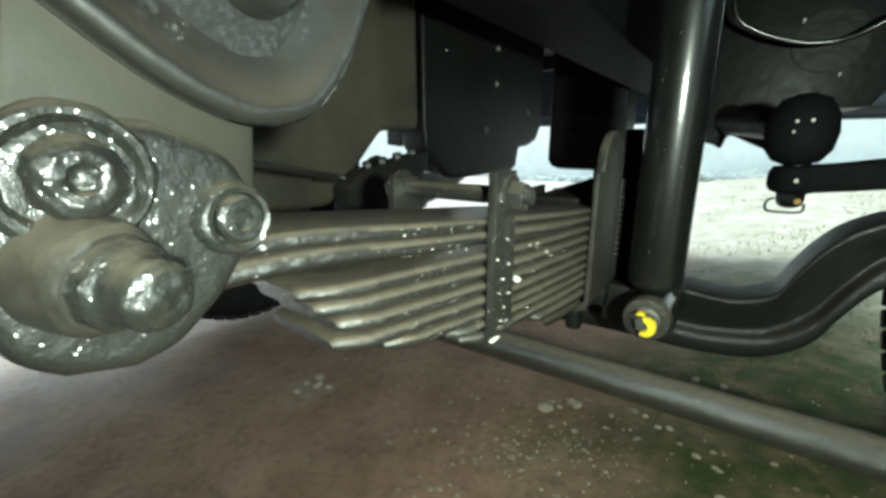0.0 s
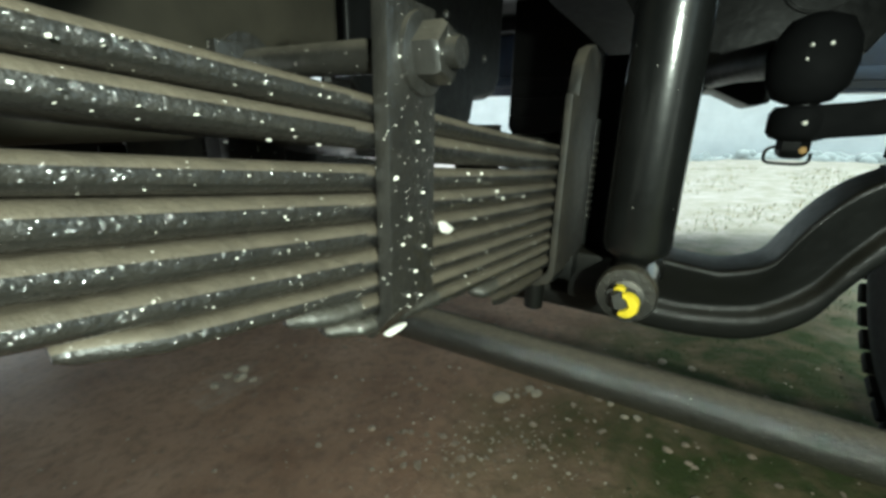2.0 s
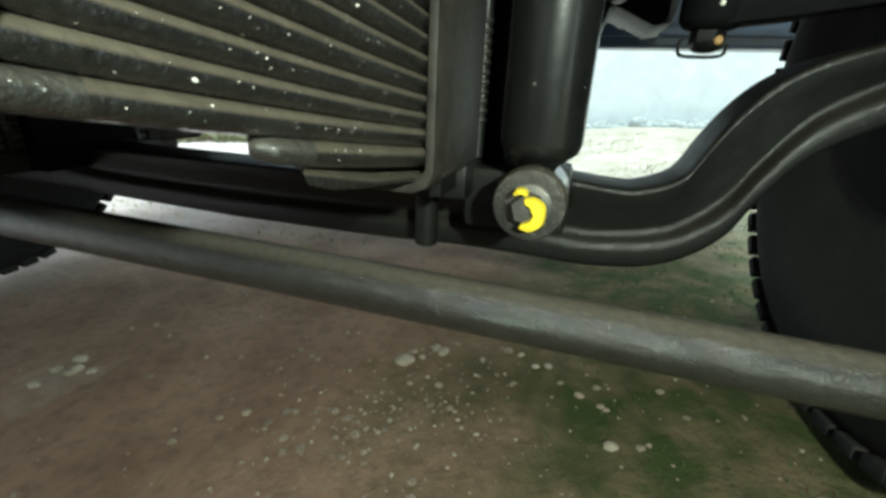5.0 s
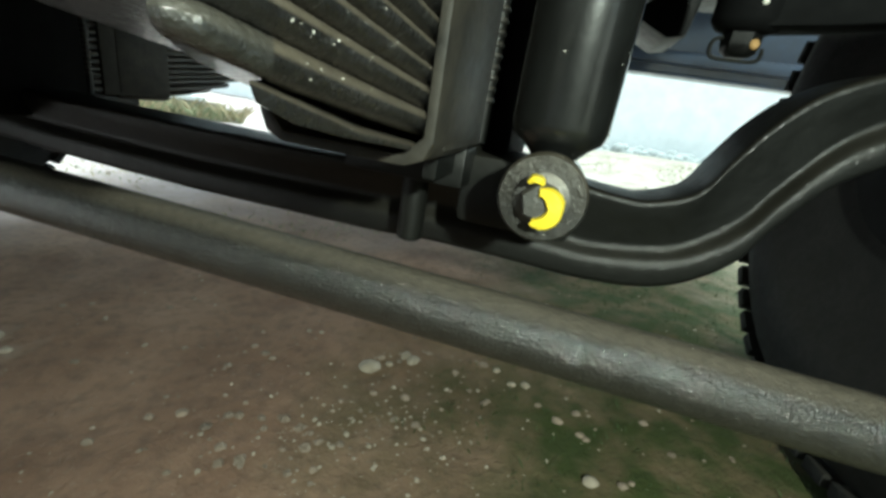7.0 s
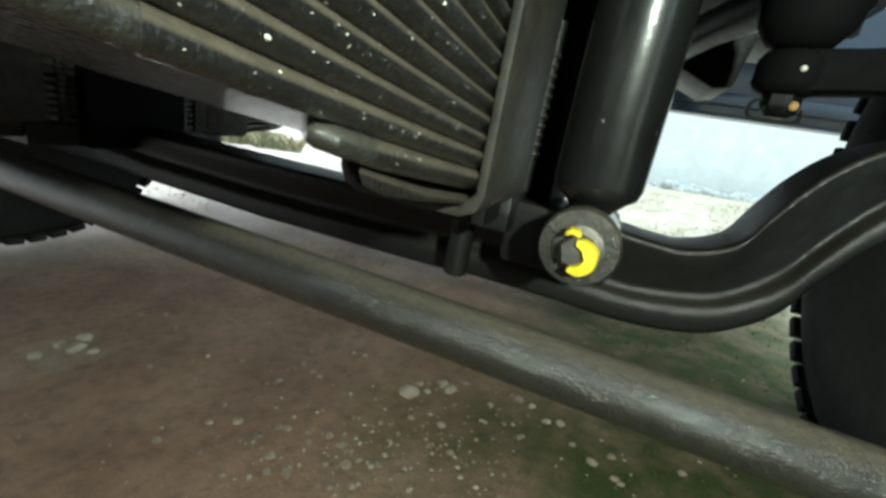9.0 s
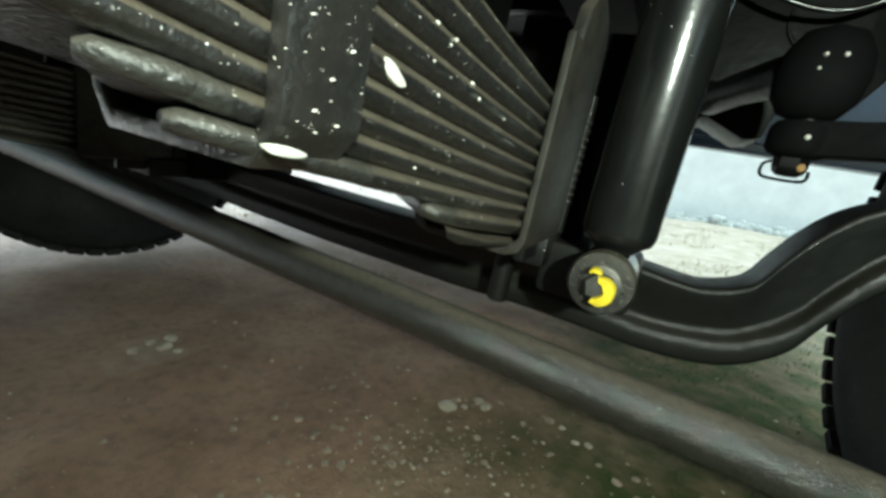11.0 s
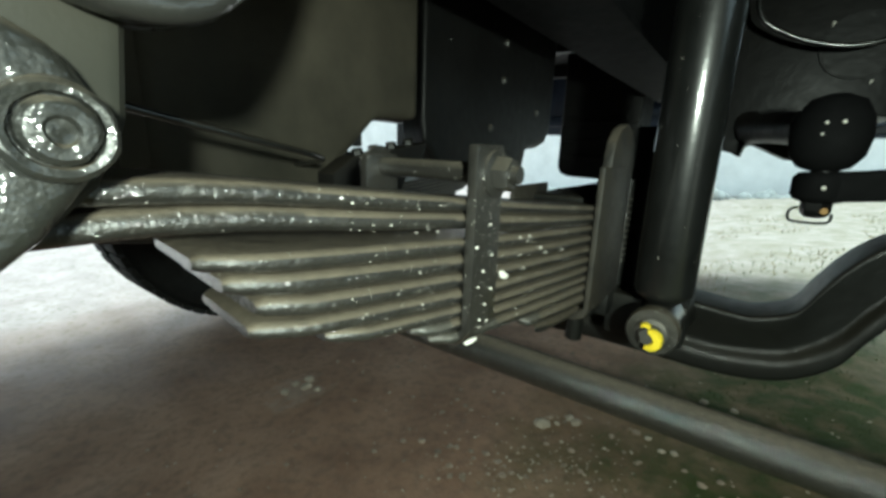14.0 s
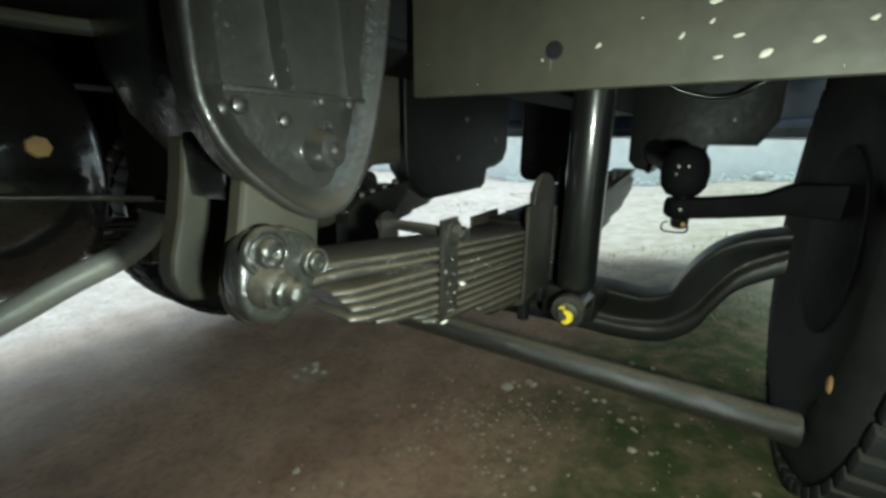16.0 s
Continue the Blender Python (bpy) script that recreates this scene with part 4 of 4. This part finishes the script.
part("bolt_hole", turned([(-0.001, 0.0085), (0.0015, 0.0085), (0.0018, 0.006), (0.0008, 0.0055)], (-0.058, 0.1648, 0.936), (0, -1, 0), 20), M_SHADE, plate, "dark bolt hole")
part("paint_run", splash(-0.062, 0.924, 0.002, 0.009, 0.0), M_BEAM, plate)
bumper = thing("front_bumper", "lower edge of the front bumper, coloured dark blue for the sky's haze", "bumper")
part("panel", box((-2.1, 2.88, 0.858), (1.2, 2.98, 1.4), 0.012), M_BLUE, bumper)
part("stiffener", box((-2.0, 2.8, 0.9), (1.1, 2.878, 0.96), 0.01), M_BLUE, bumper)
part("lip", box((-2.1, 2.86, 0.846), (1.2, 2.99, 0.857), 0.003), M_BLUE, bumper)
flap = thing("sheet_bracket", "small pale sheet-metal bracket behind the bumper", "bracket")
part("sheet", prism([(-0.055, 0.818), (-0.02, 0.8), (0.0, 0.8), (0.1, 0.84), (0.135, 0.835), (0.13, 0.866), (0.1, 0.868), (-0.05, 0.842)], "y", 1.84, 1.845, 0.001), M_ALLOY, flap)
part("tab", box((-0.05, 1.846, 0.842), (0.13, 1.93, 0.846), 0.001), M_ALLOY, flap)
part("stay", tube([(0.04, 1.9, 0.847), (0.05, 1.95, 1.0), (0.05, 1.95, 1.22)], 0.012, 12), M_BLACK, flap)
floorpan = thing("cab_floor", "black underside of the cab", "cab floor")
part("panel", box((-2.25, -2.2, 1.22), (0.62, 2.99, 1.28), 0.01), M_BLACK, floorpan)
# added skirt, out of view, that holds back sky light from the far side
part("side_skirt", box((-2.25, -1.6, 0.72), (-2.2, 1.95, 1.219), 0.01), M_BLACK, floorpan)
for y in (-0.5, 0.45, 1.15, 1.8, 2.4):
    part("stiffener", box((-2.0, y, 1.15), (0.6, y + 0.06, 1.219), 0.008), M_BLACK, floorpan)
box_ = thing("transmission", "black transmission housing between the rails", "transmission")
part("housing", prism([(0.13, 1.2), (0.13, 0.7), (0.16, 0.66), (0.19, 0.655), (0.36, 0.655), (0.395, 0.685), (0.42, 0.71), (0.497, 0.78), (0.61, 0.783), (0.61, 1.2)], "x", -0.9, -0.6, 0.02, 3), M_GRIME, box_)
part("flange", box((-0.92, 0.1, 0.7), (-0.58, 0.13, 1.18), 0.006), M_GRIME, box_)
tank = thing("air_tank", "glossy black round tank under the far side", "tank")
part("shell", turned([(0, 0.02), (0.01, 0.15), (0.05, 0.24), (0.12, 0.285), (0.2, 0.3), (1.3, 0.3), (1.4, 0.2), (1.42, 0.02)], (-1.2, 0.12, 0.80), (0, -1, 0), 48), M_TANK, tank)
part("paint_mark", turned([(-0.004, 0.02), (0.001, 0.018), (0.0015, 0.008)], (-0.9015, -0.031, 0.83), (1, 0, 0.1), 7), M_ORANGE, tank.children[0], "ochre paint dab")
# pipe added to imitate bright ground reflected along the tank's underside
bent = thing("exhaust_pipe", "pale grey bent pipe added for the bright band under the round tank", "pipe")
part("pipe_tube", tube(smooth_curve([(-0.95, -1.3, 0.4), (-0.95, -0.6, 0.43), (-0.94, -0.3, 0.475), (-0.93, -0.14, 0.53), (-0.915, -0.03, 0.578), (-0.905, 0.06, 0.612), (-0.91, 0.12, 0.66), (-0.93, 0.15, 0.75)], 5), 0.026, 18), M_ALLOY, bent)
gear = thing("steering_box", "black steering gear housing under the front", "steering box")
part("housing", prism([(-0.16, 1.2), (-0.15, 0.775), (-0.125, 0.749), (-0.1, 0.744), (-0.08, 0.732), (-0.072, 0.765), (-0.06, 0.768), (0.025, 0.728), (0.06, 0.735), (0.075, 0.83), (0.2, 0.83), (0.24, 0.9), (0.24, 1.2)], "y", 1.28, 1.5, 0.012), M_BLACK, gear)
part("cover_plate", turned([(0, 0.07), (0.012, 0.07), (0.012, 0.066), (0.016, 0.066), (0.016, 0.01)], (0.1, 1.28, 0.98), (0, -1, 0), 24), M_BLACK, gear)
# thin white streaks painted in for small glints on the housing
for x, z, h in ((0.044, 1.0, 0.035), (0.04, 0.955, 0.02), (0.13, 0.9, 0.008), (-0.035, 1.095, 0.006), (0.094, 1.075, 0.007), (0.183, 1.003, 0.006)):
    part("paint_run", tube([(x, 1.279, z), (x + 0.003, 1.278, z + h)], [0.0015, 0.003], 8), M_WHITE, gear)
hose = thing("hose", "thin black rubber hose looped under the cab", "hose")
part("hose_tube", tube(smooth_curve([(-0.1, 1.15, 1.2), (-0.093, 1.15, 1.05), (-0.046, 1.16, 1.0), (0.034, 1.17, 0.968), (0.103, 1.17, 0.963), (0.16, 1.16, 0.985), (0.26, 1.15, 1.06), (0.3, 1.15, 1.2)], 5), 0.006, 10), M_GLOSS, hose)
# tube added in place of light on the rail's lower flange edge
conduit = thing("cable_conduit", "dusty grey tube added for the lit lower edge of the chassis rail", "conduit")
part("tube", tube([(-0.42, -1.4, 0.935), (-0.42, -0.4, 0.94), (-0.415, -0.12, 0.946), (-0.41, -0.06, 0.949)], 0.0075, 14), M_CHEEK, conduit)
pipe = thing("brake_pipe", "thin black brake pipe along the rail", "pipe")
part("pipe_tube", tube(smooth_curve([(-0.44, -0.6, 0.84), (-0.44, -0.1, 0.788), (-0.44, 0.092, 0.75), (-0.44, 0.19, 0.73), (-0.47, 0.27, 0.715), (-0.62, 0.33, 0.7)], 4), 0.0035, 10), M_GLOSS, pipe)
for k, (x, z) in enumerate(((0.215, 1.085), (0.295, 1.088))):
    wire = thing("loose_wire", "thin pale wire hanging under the cab", "wire", "loose wires")
    part("strand", tube([(x, 1.255, z), (x + 0.003, 1.255, z + 0.07), (x + 0.003, 1.255, 1.225)], 0.0022, 8), M_ALLOY, wire)
hanger_post = thing("bracket_post", "dusty grey round post hanging beside the oil sump", "bracket")
part("post", turned([(0, 0.02), (0.004, 0.024), (0.02, 0.024), (0.1, 0.021), (0.36, 0.018)], (-0.655, 0.622, 0.838), (0, 0.02, 1), 20), M_CHEEK, hanger_post)
sump = thing("engine_sump", "black rounded engine oil sump", "oil sump")
part("pan", prism([(0.615, 1.2), (0.615, 0.79), (0.622, 0.745), (0.66, 0.705), (0.695, 0.678), (0.735, 0.668), (1.07, 0.668), (1.1, 0.68), (1.115, 0.735), (1.19, 0.74), (1.25, 0.757), (1.285, 0.8), (1.29, 1.2)], "x", -0.85, -0.6, 0.02, 4), M_BLACK, sump)
for v in sump.children[0].data.vertices:
    v.co.y += (-0.6 - v.co.x) * 0.9
for y, z in ((0.95, 0.993), (0.945, 0.905), (1.16, 0.842), (0.89, 0.785)):
    part("bolt", turned([(0, 0.009), (0.006, 0.009), (0.009, 0.006)], (-0.6, y, z), (1, 0, 0), 6), M_STEEL, sump)
cross = thing("crossmember", "black crossmember behind the oil sump", "crossmember")
part("beam", prism([(0.62, 1.2), (0.62, 0.84), (0.66, 0.812), (1.0, 0.806), (1.2, 0.803), (1.2, 1.2)], "x", -1.04, -0.98, 0.008), M_BLACK, cross)
case = thing("engine_housing", "black casting low behind the front bumper", "engine housing")
part("housing", prism([(-0.81, 1.2), (-0.81, 0.66), (-0.795, 0.63), (-0.76, 0.616), (-0.5, 0.612), (-0.46, 0.64), (-0.45, 1.2)], "y", 1.93, 2.14, 0.015, 3), M_BLACK, case)
for z in (0.7, 0.78, 0.86):
    part("rib", box((-0.8, 1.916, z), (-0.46, 1.929, z + 0.012), 0.003), M_BLACK, case)

edge = thing("clutch_flange", "black clutch housing flange with a row of bolt heads", "flange")
part("plate", prism([(0.36, 0.61), (0.36, 0.69), (0.4, 0.713), (0.585, 0.741), (0.572, 0.705), (0.525, 0.674), (0.49, 0.61)], "x", -0.6, -0.56, 0.003), M_BLACK, edge)
for y in (0.425, 0.462, 0.505, 0.55):
    part("bolt", turned([(-0.004, 0.0095), (0.009, 0.0095), (0.011, 0.0075)], (-0.578, y, 0.713 + (y - 0.4) * 0.151), (0, -0.15, 1), 6), M_BLACK, edge)
stay = thing("bumper_bracket", "black steel bracket hanging behind the bumper", "bracket")
part("arm", prism([(-2.36, 0.72), (-2.24, 0.705), (-2.22, 0.73), (-2.22, 1.2), (-2.36, 1.2)], "y", 2.47, 2.53, 0.006), M_BLACK, stay)

# ---- opposite side ----
for o in (spring, clamp):
    copy_thing(o, pose(-0.95, 0, -0.07))
copy_thing(shock, pose(-1.22, 0, 0))
copy_thing(wheel, pose(-2.38, 0, -0.15))
